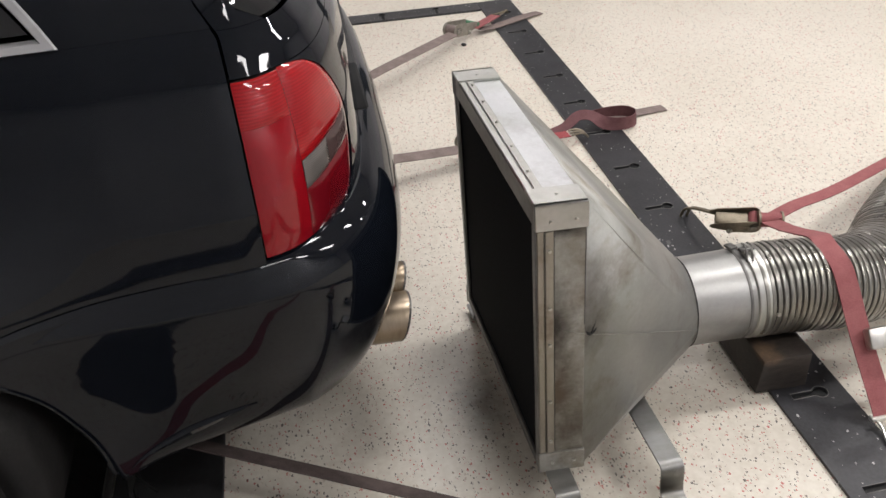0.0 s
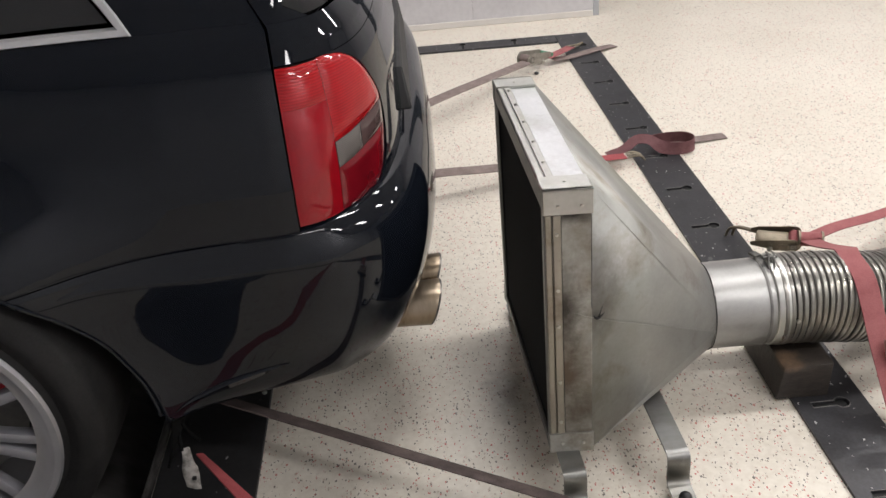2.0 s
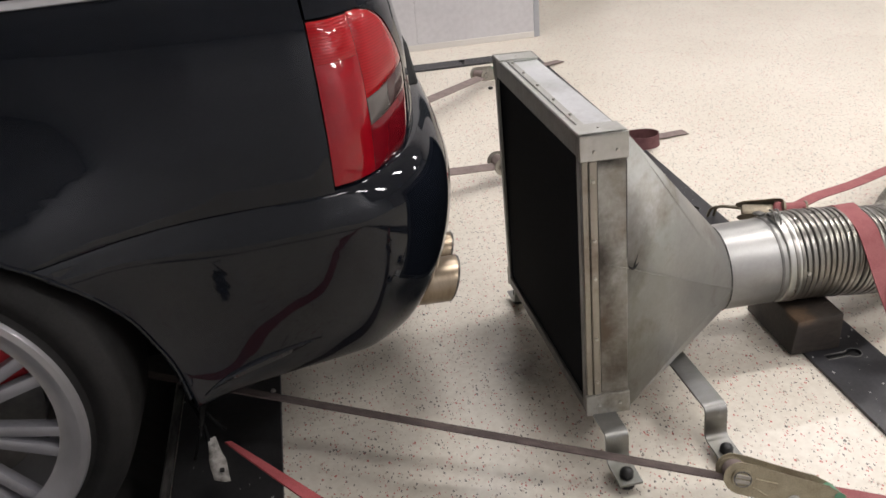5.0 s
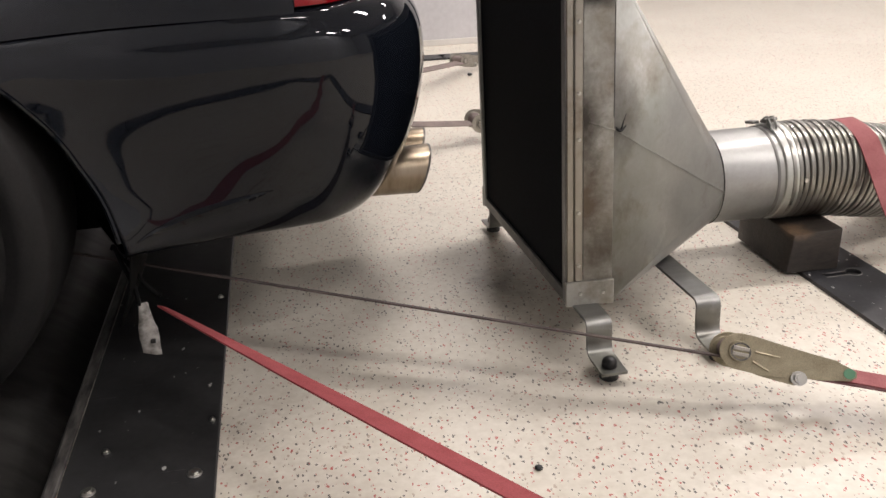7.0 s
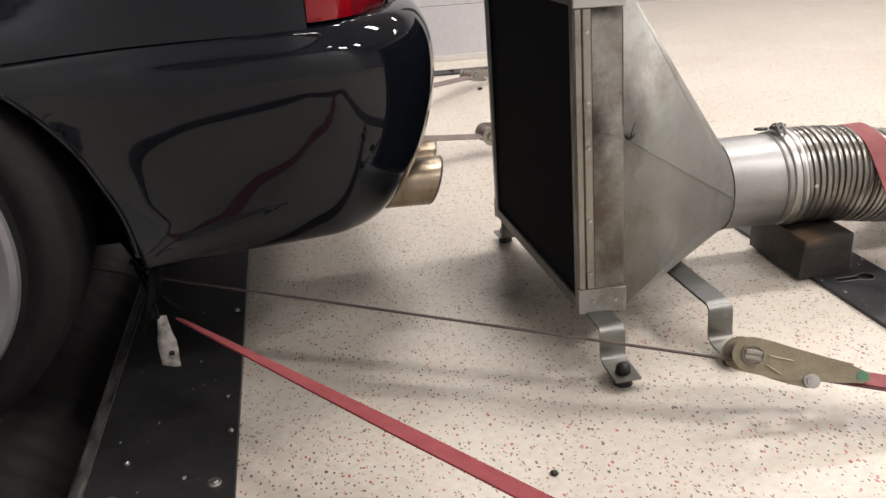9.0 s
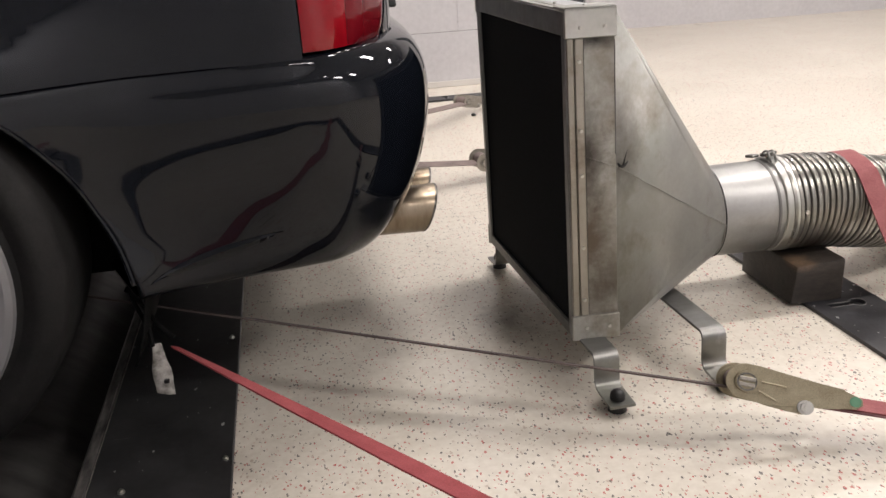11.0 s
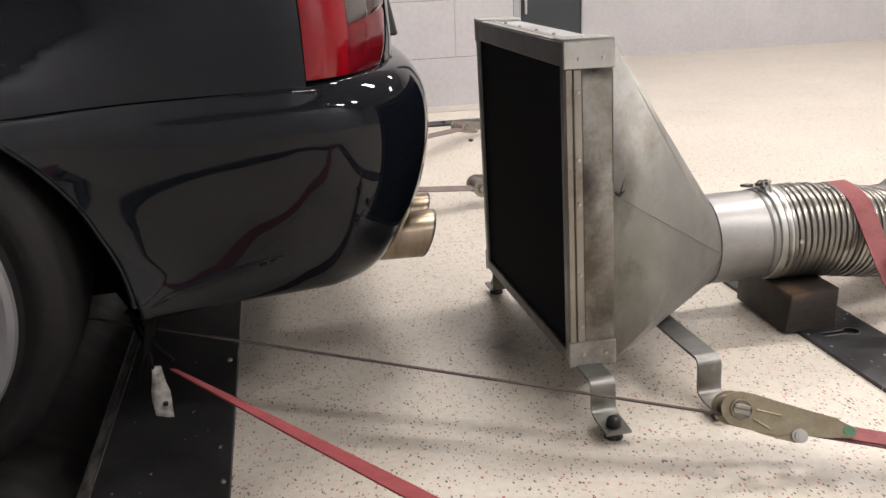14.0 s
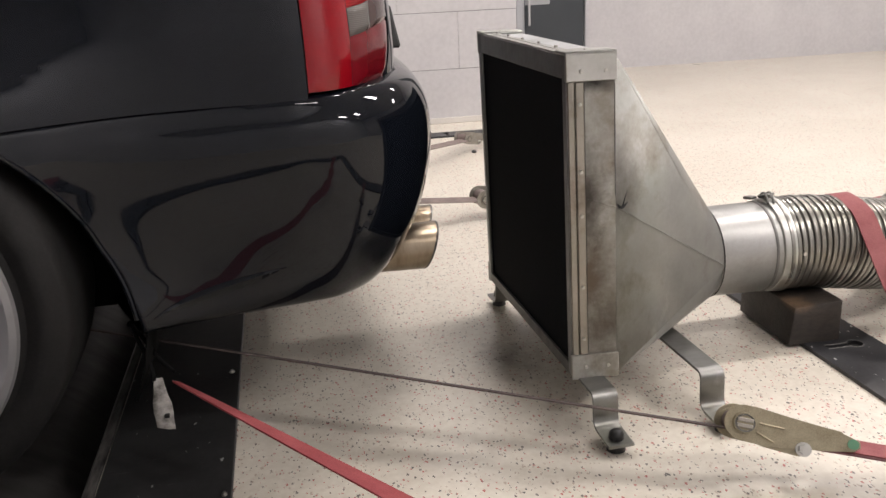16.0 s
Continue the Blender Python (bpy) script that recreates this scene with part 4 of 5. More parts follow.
def build_straps():
    # near side: thin seen edge-on, to the ratchet by the hood's foot
    a, b = Vector((-1.0, 0.31, 0.184)), Vector((0.196, -0.254, 0.079))
    s = strap("dirty tie-down strap pulled tight beside the hood", [a, a.lerp(b, 0.33), a.lerp(b, 0.66), b], 0.042, M_DARKSTRAP, (0.17, 0.385, 0.905))
    r = thing("ratchet", "yellow zinc ratchet buckle with a worn green grip", "ratchet", group="ratchet buckles")
    ratchet_mesh(r, M_GREYSTRAP)
    r.matrix_basis = axes((0.193, -0.256, 0.094), (0.93, -0.32, -0.19), (0.19, 0.41, 0.89)) @ Matrix.Diagonal((1.0, 0.88, 0.90, 1))
    tail = strap("faded red strap from ratchet down to the rail", [(0.285, -0.293, 0.071), (0.40, -0.340, 0.056), (0.52, -0.392, 0.038), (0.62, -0.437, 0.024)], 0.040, M_WORN)
    strap("dark doubled strap below the red one", [(0.277, -0.303, 0.066), (0.40, -0.352, 0.049), (0.52, -0.404, 0.030), (0.60, -0.438, 0.018)], 0.034, M_MAROON, (0.15, 0.3, 0.94))
    hook(tail, (0.60, -0.436, 0.024), (0.66, -0.46, 0.012))
    # bright red strap from below the car to the rail
    a, b = Vector((-0.676, -0.004, 0.1665)), Vector((0.60, -1.50, 0.030))
    red = strap("bright red tie-down strap pulled tight", [a.lerp(b, f) for f in (0.015, 0.045, 0.09, 0.16, 0.26, 0.5, 0.885)], [0.015, 0.020, 0.027, 0.033, 0.038, 0.041], M_RED,
                [(0.30, 0.40, 0.87), (0.28, 0.36, 0.90), (0.26, 0.31, 0.92), (0.23, 0.25, 0.94), (0.21, 0.18, 0.96), (0.21, 0.18, 0.96), (0.21, 0.18, 0.96)], smooth=False)
    hook(red, a, a + Vector((-0.05, 0.06, 0.07)), M_UNDER)
    b = a.lerp(b, 0.88)
    hook(red, b, b + Vector((0.03, -0.035, -0.032)))
    tg = thing("strap_label", "scuffed white label hanging from the strap", "label", (-0.682, -0.008, 0.166))
    bm = bm_new()
    grid(bm, [[Vector((x * (0.42 + 0.58 * min(1, k / 3)) + 0.0010 * k - 0.004, -0.0050 * k + 0.004 * math.sin(1.7 * k + x * 120), -0.0126 * k - x * 0.12)) for x in (-0.0145, -0.005, 0.005, 0.0145)] for k in range(7)])
    ob = part("label_sheet", bm, M_TAG, tg)
    ob.modifiers.new("skin", "SOLIDIFY").thickness = 0.001
    bm = bm_new()
    add_box(bm, (0.001, -0.027, -0.060), (0.009, -0.020, -0.054), 0.001)
    part("print_bar", bm, M_NUT, tg)
    # middle strap behind the hood
    mid = strap("dirty tie-down strap stretched behind the hood", [(-0.75, 1.03, 0.15), (-0.2, 1.192, 0.106), (0.0, 1.247, 0.081), (0.14, 1.288, 0.062)], 0.045, M_GREYSTRAP, (0.1, -0.1, 1))
    r2 = thing("ratchet", "grey steel ratchet buckle lying behind the hood", "ratchet", group="ratchet buckles")
    ratchet_mesh(r2, M_GREYSTRAP, False, M_DULL)
    r2.matrix_basis = axes((0.150, 1.300, 0.066), (0.97, 0.14, -0.12))
    strap("red webbing between ratchet and rail", [(0.24, 1.31, 0.04), (0.36, 1.33, 0.04), (0.49, 1.345, 0.035)], 0.040, M_RED)
    k = thing("strap_hook", "brass-coloured flat strap hook on the rail", "hook", (0.515, 1.345, 0.028))
    for dy in (-0.016, 0.0, 0.016):
        bm = bm_new()
        tube(bm, spline([(-0.02, dy, 0.008), (0.0, dy * 1.1, 0.012), (0.022, dy * 0.7, 0.008), (0.040, dy * 0.4, -0.010)], 4), 0.0032, 8)
        part("wire_hook", bm, M_BRASS, k)
    strap("faded red spare webbing looped on the rail",
          [(0.44, 1.388, 0.024), (0.50, 1.402, 0.034), (0.545, 1.42, 0.056), (0.585, 1.407, 0.058), (0.625, 1.387, 0.036), (0.68, 1.374, 0.031), (0.725, 1.386, 0.031), (0.745, 1.425, 0.031), (0.72, 1.462, 0.031), (0.66, 1.468, 0.031), (0.605, 1.455, 0.033)],
          0.042, M_MAROON,
          [(0, 0, 1), (-0.1, -0.1, 1), (-0.3, -0.3, 0.9), (0.2, -0.5, 0.8), (0.3, -0.9, 0.3), (0.1, -1, 0.1), (0.7, -0.7, 0.1), (1, 0.1, 0.1), (0.5, 0.8, 0.1), (0, 1, 0.1), (-0.1, 1, 0.2)])
    strap("loose grey strap end on the floor", [(0.64, 1.44, 0.0125), (0.72, 1.470, 0.0115), (0.79, 1.488, 0.006), (0.879, 1.501, 0.004)], 0.045, M_GREYSTRAP)
    # far strap, to the rail corner
    strap("dirty tie-down strap stretched toward the rail corner", [(-0.75, 1.10, 0.16), (-0.1, 1.825, 0.105), (0.1, 2.051, 0.082), (0.30, 2.272, 0.060)], 0.045, M_GREYSTRAP, (0.1, -0.1, 1))
    r3 = thing("ratchet", "grey steel ratchet buckle with green grip near the rail corner", "ratchet", group="ratchet buckles")
    ratchet_mesh(r3, M_GREYSTRAP, True, M_DULL)
    r3.matrix_basis = axes((0.303, 2.312, 0.062), (0.74, 0.66, -0.10)) @ Matrix.Diagonal((0.86, 0.86, 0.86, 1))
    fs = strap("short red strap from ratchet to rail corner", [(0.40, 2.365, 0.040), (0.47, 2.44, 0.035), (0.53, 2.51, 0.03)], 0.045, M_WORN)
    hook(fs, (0.53, 2.51, 0.03), (0.60, 2.60, 0.012))
    strap("loose grey strap end across the rail", [(0.43, 2.395, 0.02), (0.50, 2.425, 0.0125), (0.59, 2.47, 0.0125), (0.67, 2.515, 0.011), (0.737, 2.556, 0.004)], 0.045, M_GREYSTRAP)
    # strap over the hose
    c, R = Vector((0, 0.260, 0.178)), 0.1025
    arc = []
    nor = []
    for a in (57, 75, 95, 118, 140):
        y, z = c.y + R * math.cos(radians(a)), c.z + R * math.sin(radians(a))
        arc.append((0.692 + (0.26 - y) * (0.12 if y < 0.26 else -0.30), y, z))
        nor.append((0, math.cos(radians(a)), math.sin(radians(a))))
    ps = [(0.775, 0.590, 0.118), (0.735, 0.45, 0.190)] + arc + [(0.712, 0.112, 0.150), (0.721, 0.025, 0.056), (0.723, 0.0, 0.028)]
    nr = [(0, 0.5, 0.8), (0, 0.55, 0.8)] + nor + [(0, -0.75, 0.65)] * 3
    hs = strap("faded red strap over the hose, hooked to the rail", ps, 0.046, M_WORN, nr, 3)
    hook(hs, (0.722, -0.006, 0.026), (0.700, -0.060, 0.012), M_STEEL)
    o = hs.location
    bm = bm_new()
    add_box(bm, (-0.030, -0.004, -0.006), (0.030, 0.012, 0.004), 0.002, Matrix.Translation(Vector((0.723, -0.002, 0.028)) - o))
    part("end_fitting", bm, M_STEEL, hs)
    bm = bm_new()
    add_box(bm, (-0.032, -0.022, -0.004), (0.032, 0.022, 0.022), 0.006, local(hs, pose(0.742, 0.096, 0.152, 50, 0, 0)), 2)
    add_box(bm, (0.01, -0.016, 0.004), (0.075, 0.016, 0.014), 0.004, local(hs, pose(0.742, 0.096, 0.152, 50, 10, 12)), 2)
    part("cam_buckle", bm, M_STEEL, hs, "dull grey cam buckle")
    r4 = thing("ratchet", "dark brass-toned ratchet buckle behind the hose", "ratchet", group="ratchet buckles")
    ratchet_mesh(r4, M_WORN, False, M_BRASS)
    r4.matrix_basis = axes((0.752, 0.634, 0.100), (-0.92, 0.36, -0.02), (0.0, -0.45, 0.9)) @ Matrix.Diagonal((0.62, 0.64, 0.84, 1))
    bm = bm_new()
    add_box(bm, (0.020, -0.026, -0.026), (0.150, 0.026, 0.012), 0.008, None, 2)
    part("spring_cover", bm, M_BRASS, r4, "dull grey-brown pawl cover")
    rl = thing("strap_roll", "tight roll of faded red webbing with steel rings", "strap", (0.782, 0.610, 0.110))
    bm = bm_new()
    add_cyl(bm, (-0.022, 0.006, 0), (0.026, -0.008, 0), 0.0185, None, 28)
    part("webbing_roll", bm, M_WORN, rl)
    for k in (-1, 1):
        bm = bm_new()
        add_cyl(bm, (0.002 + 0.024 * k, -0.007 * k, 0), (0.002 + 0.029 * k, -0.0085 * k, 0), 0.0215, None, 28)
        part("end_ring", bm, M_BRASS, rl)
    hk = thing("strap_hook", "long steel hook from rail to ratchet", "hook", (0.66, 0.80, 0.05))
    for k in (-1, 1):
        bm = bm_new()
        tube(bm, spline([(0.062, -0.160 + 0.004 * k, 0.052), (0.035 + 0.004 * k, -0.085, 0.030), (0.012 + 0.005 * k, -0.015, 0.008), (0.003 + 0.008 * k, 0.018, -0.012), (0.0 + 0.009 * k, 0.030, -0.040)], 5), 0.0040, 8)
        part("wire_hook", bm, M_BRASS, hk)
    strap("long faded red strap end running to the floor", [(0.790, 0.606, 0.122), (0.87, 0.640, 0.124), (1.008, 0.690, 0.118), (1.3, 0.86, 0.080), (1.75, 1.14, 0.006), (2.3, 1.45, 0.004)], 0.040, M_WORN, (-0.16, 0.02, 0.95))


# ---- car ----
CAR_Y = 0.76
PLAN = [(-4.62, CAR_Y), (-4.60, 0.45), (-4.48, 0.17), (-4.15, 0.045), (-3.75, -0.03), (-3.3, -0.01), (-2.6, 0.0), (-1.75, -0.005), (-1.45, -0.07), (-1.09, -0.148), (-0.92, -0.130), (-0.85, -0.108), (-0.80, -0.080), (-0.74, -0.046),
        (-0.66, -0.016), (-0.58, -0.001), (-0.50, 0.007), (-0.42, 0.014), (-0.338, 0.034), (-0.248, 0.105), (-0.196, 0.225), (-0.172, 0.42), (-0.164, CAR_Y)]
PP = [Vector((p.x, p.y)) for p in spline([(x, y, 0) for x, y in PLAN], 12)]
PA = [0.0]
for _a, _b in zip(PP, PP[1:]):
    PA.append(PA[-1] + (_b - _a).length)
S0 = PA[min(range(len(PP)), key=lambda i: (PP[i] - Vector((-0.404, 0.019))).length)]
PA = [a - S0 for a in PA]      # arc length, 0 at the tail lamp's front edge
PX, PY = [p.x for p in PP], [p.y for p in PP]
S_END, S_NOSE = PA[-1], PA[0]


def plan(s):
    return Vector((np.interp(s, PA, PX), np.interp(s, PA, PY)))


def s_at(x):
    """Arc length of the side at x."""
    i0 = next(i for i, p in enumerate(PLAN) if p[0] > -4.0) * 12
    return float(np.interp(x, PX[i0:-12], PA[i0:-12]))


def outward(s):
    d = plan(min(s + 0.02, S_END)) - plan(max(s - 0.02, S_NOSE))
    n = Vector((d.y, -d.x))
    return n.normalized()


def sm(a, b, x):
    t = min(1, max(0, (x - a) / (b - a)))
    return t * t * (3 - 2 * t)


SIDE_Z = [(0.2, -0.02), (0.59, 0.0), (0.68, -0.006), (0.76, -0.027), (0.80, -0.042), (0.853, -0.068), (0.893, -0.098), (0.916, -0.127), (0.96, -0.150), (1.10, -0.205), (1.30, -0.30), (1.36, -0.40)]
REAR_Z = [(0.2, -0.08), (0.59, -0.053), (0.64, -0.052), (0.75, -0.059), (0.83, -0.075), (0.88, -0.097), (0.912, -0.125), (0.95, -0.17), (1.0, -0.215), (1.15, -0.34), (1.30, -0.47), (1.36, -0.57)]


def body(s, z, d=0.0):
    f = sm(-0.03, 0.22, s)
    o = (1 - f) * np.interp(z, *zip(*SIDE_Z)) + f * np.interp(z, *zip(*REAR_Z)) + d
    p = plan(s) + outward(s) * o
    if -2.3 < p.x < -0.5 and p.y < 0.5:      # the wheel arch flare fades upward
        p.y -= min(0.0, plan(s).y + 0.003) * sm(0.60, 0.80, z)
    return Vector((p.x, min(p.y, CAR_Y), z))


WHEEL_X, WHEEL_Z, ARCH = -1.095, 0.340, 0.345
FRONT_X = -3.70


def patch(name, s_lo, s_hi, zs, ns, mat, car, d=0.0, label="", mirror=False, thick=0.012, arch=False, edge=0.0):
    """A body panel between two edge lines, over heights zs."""
    bm = bm_new()
    rows = []
    for z in zs:
        a = s_lo(z) if callable(s_lo) else s_lo
        b = s_hi(z) if callable(s_hi) else s_hi
        rows.append([body(a + (b - a) * k / ns, z, d) for k in range(ns + 1)])
    grid(bm, rows)
    if arch:
        cut_arch(bm)
    if mirror:
        mirror_half(bm)
    ob = part(name, bm, mat, car, label)
    so = ob.modifiers.new("skin", "SOLIDIFY")
    so.thickness, so.offset = thick, -1
    ob.modifiers.new("sharp", "EDGE_SPLIT").split_angle = radians(40)
    if edge:
        bv = ob.modifiers.new("edge", "BEVEL")
        bv.width, bv.segments, bv.limit_method, bv.angle_limit = edge, 2, "ANGLE", radians(50)
    return ob


def arch_radius(dx, dz):
    a = math.degrees(math.atan2(dz, abs(dx)))
    return float(np.interp(a, (-25, -10, 10, 25, 40, 60, 90), (0.415, 0.405, 0.367, 0.352, 0.342, 0.338, 0.336)))


def arch_edge(z):
    """Where the rear edge of the wheel arch lies at height z."""
    lo, hi = WHEEL_X, WHEEL_X + 0.5
    for _ in range(30):
        m = (lo + hi) / 2
        if math.hypot(m - WHEEL_X, z - WHEEL_Z) < arch_radius(m - WHEEL_X, z - WHEEL_Z):
            lo = m
        else:
            hi = m
    return hi


def cut_arch(bm):
    for cx in (WHEEL_X, FRONT_X):
        def r(v):
            dx, dz = v.co.x - cx, v.co.z - WHEEL_Z
            return math.hypot(dx, dz) / arch_radius(dx, dz)
        dead = [f for f in bm.faces if all(r(v) < 1 for v in f.verts)]
        bmesh.ops.delete(bm, geom=dead, context="FACES")
        for v in bm.verts:
            k = r(v)
            if k < 1:
                k = 1 / max(k, 1e-3)
                v.co.x, v.co.z = cx + (v.co.x - cx) * k, WHEEL_Z + (v.co.z - WHEEL_Z) * k


def mirror_half(bm):
    g = bmesh.ops.duplicate(bm, geom=bm.verts[:] + bm.edges[:] + bm.faces[:])
    vs = [v for v in g["geom"] if isinstance(v, bmesh.types.BMVert)]
    for v in vs:
        v.co.y = 2 * CAR_Y - v.co.y
    bmesh.ops.remove_doubles(bm, verts=bm.verts, dist=0.0005)


def lamp_right(z):
    return float(np.interp(z, (0.598, 0.62, 0.65, 0.68, 0.71, 0.74, 0.77, 0.80, 0.82, 0.835, 0.845, 0.852, 0.856), (0.225, 0.262, 0.288, 0.302, 0.307, 0.303, 0.291, 0.271, 0.251, 0.228, 0.203, 0.170, 0.125)))


def steps(a, b, n):
    return [a + (b - a) * k / n for k in range(n + 1)]


BUMPER_SETS = (    # arc length, then (outward, height) from the top edge to under the car
    (-0.50, ((-0.016, 0.5885), (-0.001, 0.5868), (0.002, 0.572), (0.004, 0.540), (0.0015, 0.46), (0.000, 0.40), (0.006, 0.34), (0.018, 0.30), (0.022, 0.275), (0.014, 0.258), (-0.02, 0.252), (-0.20, 0.250))),
    (-0.33, ((-0.016, 0.5880), (0.000, 0.5866), (0.0045, 0.567), (0.008, 0.540), (0.005, 0.46), (0.006, 0.40), (0.014, 0.34), (0.028, 0.30), (0.033, 0.275), (0.024, 0.260), (-0.02, 0.254), (-0.20, 0.250))),
    (-0.18, ((-0.016, 0.5880), (0.000, 0.5866), (0.008, 0.562), (0.0195, 0.540), (0.0175, 0.47), (0.011, 0.40), (0.002, 0.34), (-0.004, 0.29), (-0.012, 0.263), (-0.024, 0.247), (-0.05, 0.243), (-0.22, 0.240))),
    (-0.02, ((-0.020, 0.596), (0.002, 0.590), (0.011, 0.567), (0.0225, 0.540), (0.0185, 0.47), (0.010, 0.40), (-0.006, 0.34), (-0.024, 0.29), (-0.044, 0.255), (-0.066, 0.236), (-0.10, 0.232), (-0.26, 0.230))),
    (0.16, ((-0.065, 0.603), (-0.038, 0.598), (-0.012, 0.583), (0.009, 0.541), (0.013, 0.48), (0.006, 0.41), (-0.012, 0.34), (-0.040, 0.285), (-0.068, 0.25), (-0.10, 0.228), (-0.14, 0.220), (-0.30, 0.218))),
    (0.45, ((-0.075, 0.606), (-0.048, 0.600), (-0.020, 0.584), (0.0025, 0.543), (0.009, 0.48), (-0.002, 0.41), (-0.026, 0.35), (-0.055, 0.30), (-0.085, 0.262), (-0.12, 0.236), (-0.16, 0.225), (-0.32, 0.222))),
)


def bumper_row(s):
    ks = [k for k, _ in BUMPER_SETS]
    n = len(BUMPER_SETS[0][1])
    out = []
    for j in range(n):
        d = np.interp(s, ks, [b[j][0] for _, b in BUMPER_SETS])
        z = np.interp(s, ks, [b[j][1] for _, b in BUMPER_SETS])
        p = plan(s) + outward(s) * d
        out.append(Vector((p.x, min(p.y, CAR_Y), z)))
    return out


def smooth_row(r):
    return spline(r, 3)


def build_car():
    car = thing("car", "glossy black estate car tied down on the rollers", "car", (0, 0, 0))
    seam = s_at(-0.404)
    # bumper
    bm = bm_new()
    nj = len(smooth_row(bumper_row(0.0)))
    front = smooth_row(bumper_row(-0.33))
    starts = [s_at(arch_edge(p.z)) for p in front]
    rows = []
    for k in range(71):
        f = (k / 70) ** 1.15
        rows.append([smooth_row(bumper_row(starts[j] + (0.5 - starts[j]) * f))[j] for j in range(nj)])
    for s in steps(0.5, S_END, 8)[1:]:
        rows.append(smooth_row(bumper_row(s)))
    grid(bm, rows)
    mirror_half(bm)
    ob = part("rear_bumper", bm, M_BUMPER, car, "glossy black rear bumper")
    so = ob.modifiers.new("skin", "SOLIDIFY")
    so.thickness, so.offset = 0.006, -1
    # rolled lip round the near wheel arches
    for sgn in (1, -1):
        bm = bm_new()
        ps = []
        for k in range(41):
            a = radians(-8 + 98 * k / 40)
            rr = arch_radius(math.cos(a), math.sin(a)) + 0.0015
            px, pz = WHEEL_X + rr * math.cos(a), WHEEL_Z + rr * math.sin(a)
            if pz > 0.588:
                q = body(s_at(px), pz, 0.0005)
            else:
                sa = s_at(px)
                rw = smooth_row(bumper_row(sa))
                q = Vector((px, float(np.interp(pz, [w.z for w in rw[::-1]], [w.y for w in rw[::-1]])) + 0.0005, pz))
            ps.append(Vector((q.x, q.y if sgn > 0 else 2 * CAR_Y - q.y, q.z)))
        tube(bm, ps, 0.0042, 8)
        part("arch_lip", bm, M_PAINT, car)
    # low vent crease on the bumper's side
    bm = bm_new()
    rows = []
    for k in range(15):
        f = k / 14
        s = -0.275 + f * 0.215
        z = 0.278 + 0.044 * f ** 0.75
        r = bumper_row(s)
        i = 6
        dd = float(np.interp(z, [p.z for p in r[::-1]], range(len(r) - 1, -1, -1)))
        i = int(dd)
        p = r[i].lerp(r[min(i + 1, len(r) - 1)], dd - i)
        n = outward(s)
        h = 0.016 * math.sin(math.pi * min(1, max(0.02, f))) ** 0.7
        rows.append([p + Vector((n.x, n.y, 0)) * -0.003 + Vector((0, 0, h * 0.62)), p + Vector((n.x, n.y, 0)) * 0.0022 + Vector((0, 0, h * 0.42)), p + Vector((n.x, n.y, 0)) * (0.001 + h * 0.36), p + Vector((n.x, n.y, 0)) * -0.003 + Vector((0, 0, -h))])
    grid(bm, rows)
    part("vent_fin", bm, M_BUMPER, ob)
    glass_edge = lambda z: 0.075 - 0.6 * (z - 0.905) + 0.07 * max(0.0, 1 - (z - 0.914) / 0.045) ** 2
    # quarter panels
    for side in (0, 1):
        zs = [0.5895, 0.5905] + steps(0.595, 0.80, 12) + steps(0.80, 0.9145, 10)[1:]
        zz = steps(0.5895, 0.914, 26)
        q0 = patch("rear_door", s_at(-1.75), s_at(-1.0955), zz, 40, M_PAINT, car, arch=True, thick=0.008)
        q = patch("quarter_panel", lambda z: s_at(arch_edge(z)), lambda z: -0.0008 - 0.006 * (z - 0.6) - 0.6 * max(0.0, z - 0.905), zs, 70, M_PAINT, car, thick=0.008)
        zs = steps(0.9148, 1.36, 16)
        p = patch("rear_pillar", lambda z: s_at(-0.607) - 0.46 * (z - 0.905), lambda z: -0.0016 - 0.6 * (z - 0.905), zs, 14, M_PAINT, car)
        g = patch("side_window", s_at(-1.9), lambda z: s_at(-0.637) - 0.46 * (z - 0.93), steps(0.935, 1.34, 10), 20, M_GLASS, car, d=-0.006, label="dark tinted side glass")
        f = patch("front_side", lambda z: S_NOSE, lambda z: s_at(-1.756), steps(0.25, 0.905, 22), 90, M_PAINT, car, arch=True)
        sill = patch("sill", s_at(-1.75), s_at(-1.40), steps(0.25, 0.593, 8), 10, M_PAINT, car, arch=True)
        made = [q, q0, p, g, f, sill]
        made.append(patch("tailgate_frame", lambda z: 0.0022 - 0.6 * (z - 0.905), lambda z: glass_edge(z) - 0.003, steps(0.9115, 1.35, 24), 10, M_PAINT, car, thick=0.008))
        # chrome window surround
        bm = bm_new()
        lanes = ((0.0, 0.0), (0.002, 0.006), (0.0105, 0.005), (0.013, -0.006))
        side_end = lambda z: s_at(-0.608) - 0.46 * (z - 0.905)
        s_start = s_at(-1.9)
        grid(bm, [[body(s_start + (side_end(0.915 + w) - w * 1.1 - s_start) * k / 30, 0.915 + w, d) for w, d in lanes] for k in range(31)])
        grid(bm, [[body(side_end(0.915 + w + (0.415 - w) * k / 14) - w * 1.1, 0.915 + w + (0.415 - w) * k / 14, d) for w, d in lanes] for k in range(15)])
        bmesh.ops.remove_doubles(bm, verts=bm.verts, dist=0.0004)
        tr = part("window_trim", bm, M_CHROME, car, "satin chrome window surround")
        made.append(tr)
        # tail lamp
        hous = patch("tail_lamp", 0.001, lambda z: lamp_right(z) + 0.002, steps(0.598, 0.856, 30), 18, M_GAP, car, d=-0.012, label="red tail lamp with a clear reversing panel", thick=0.006)
        made.append(hous)
        mid = 0.092

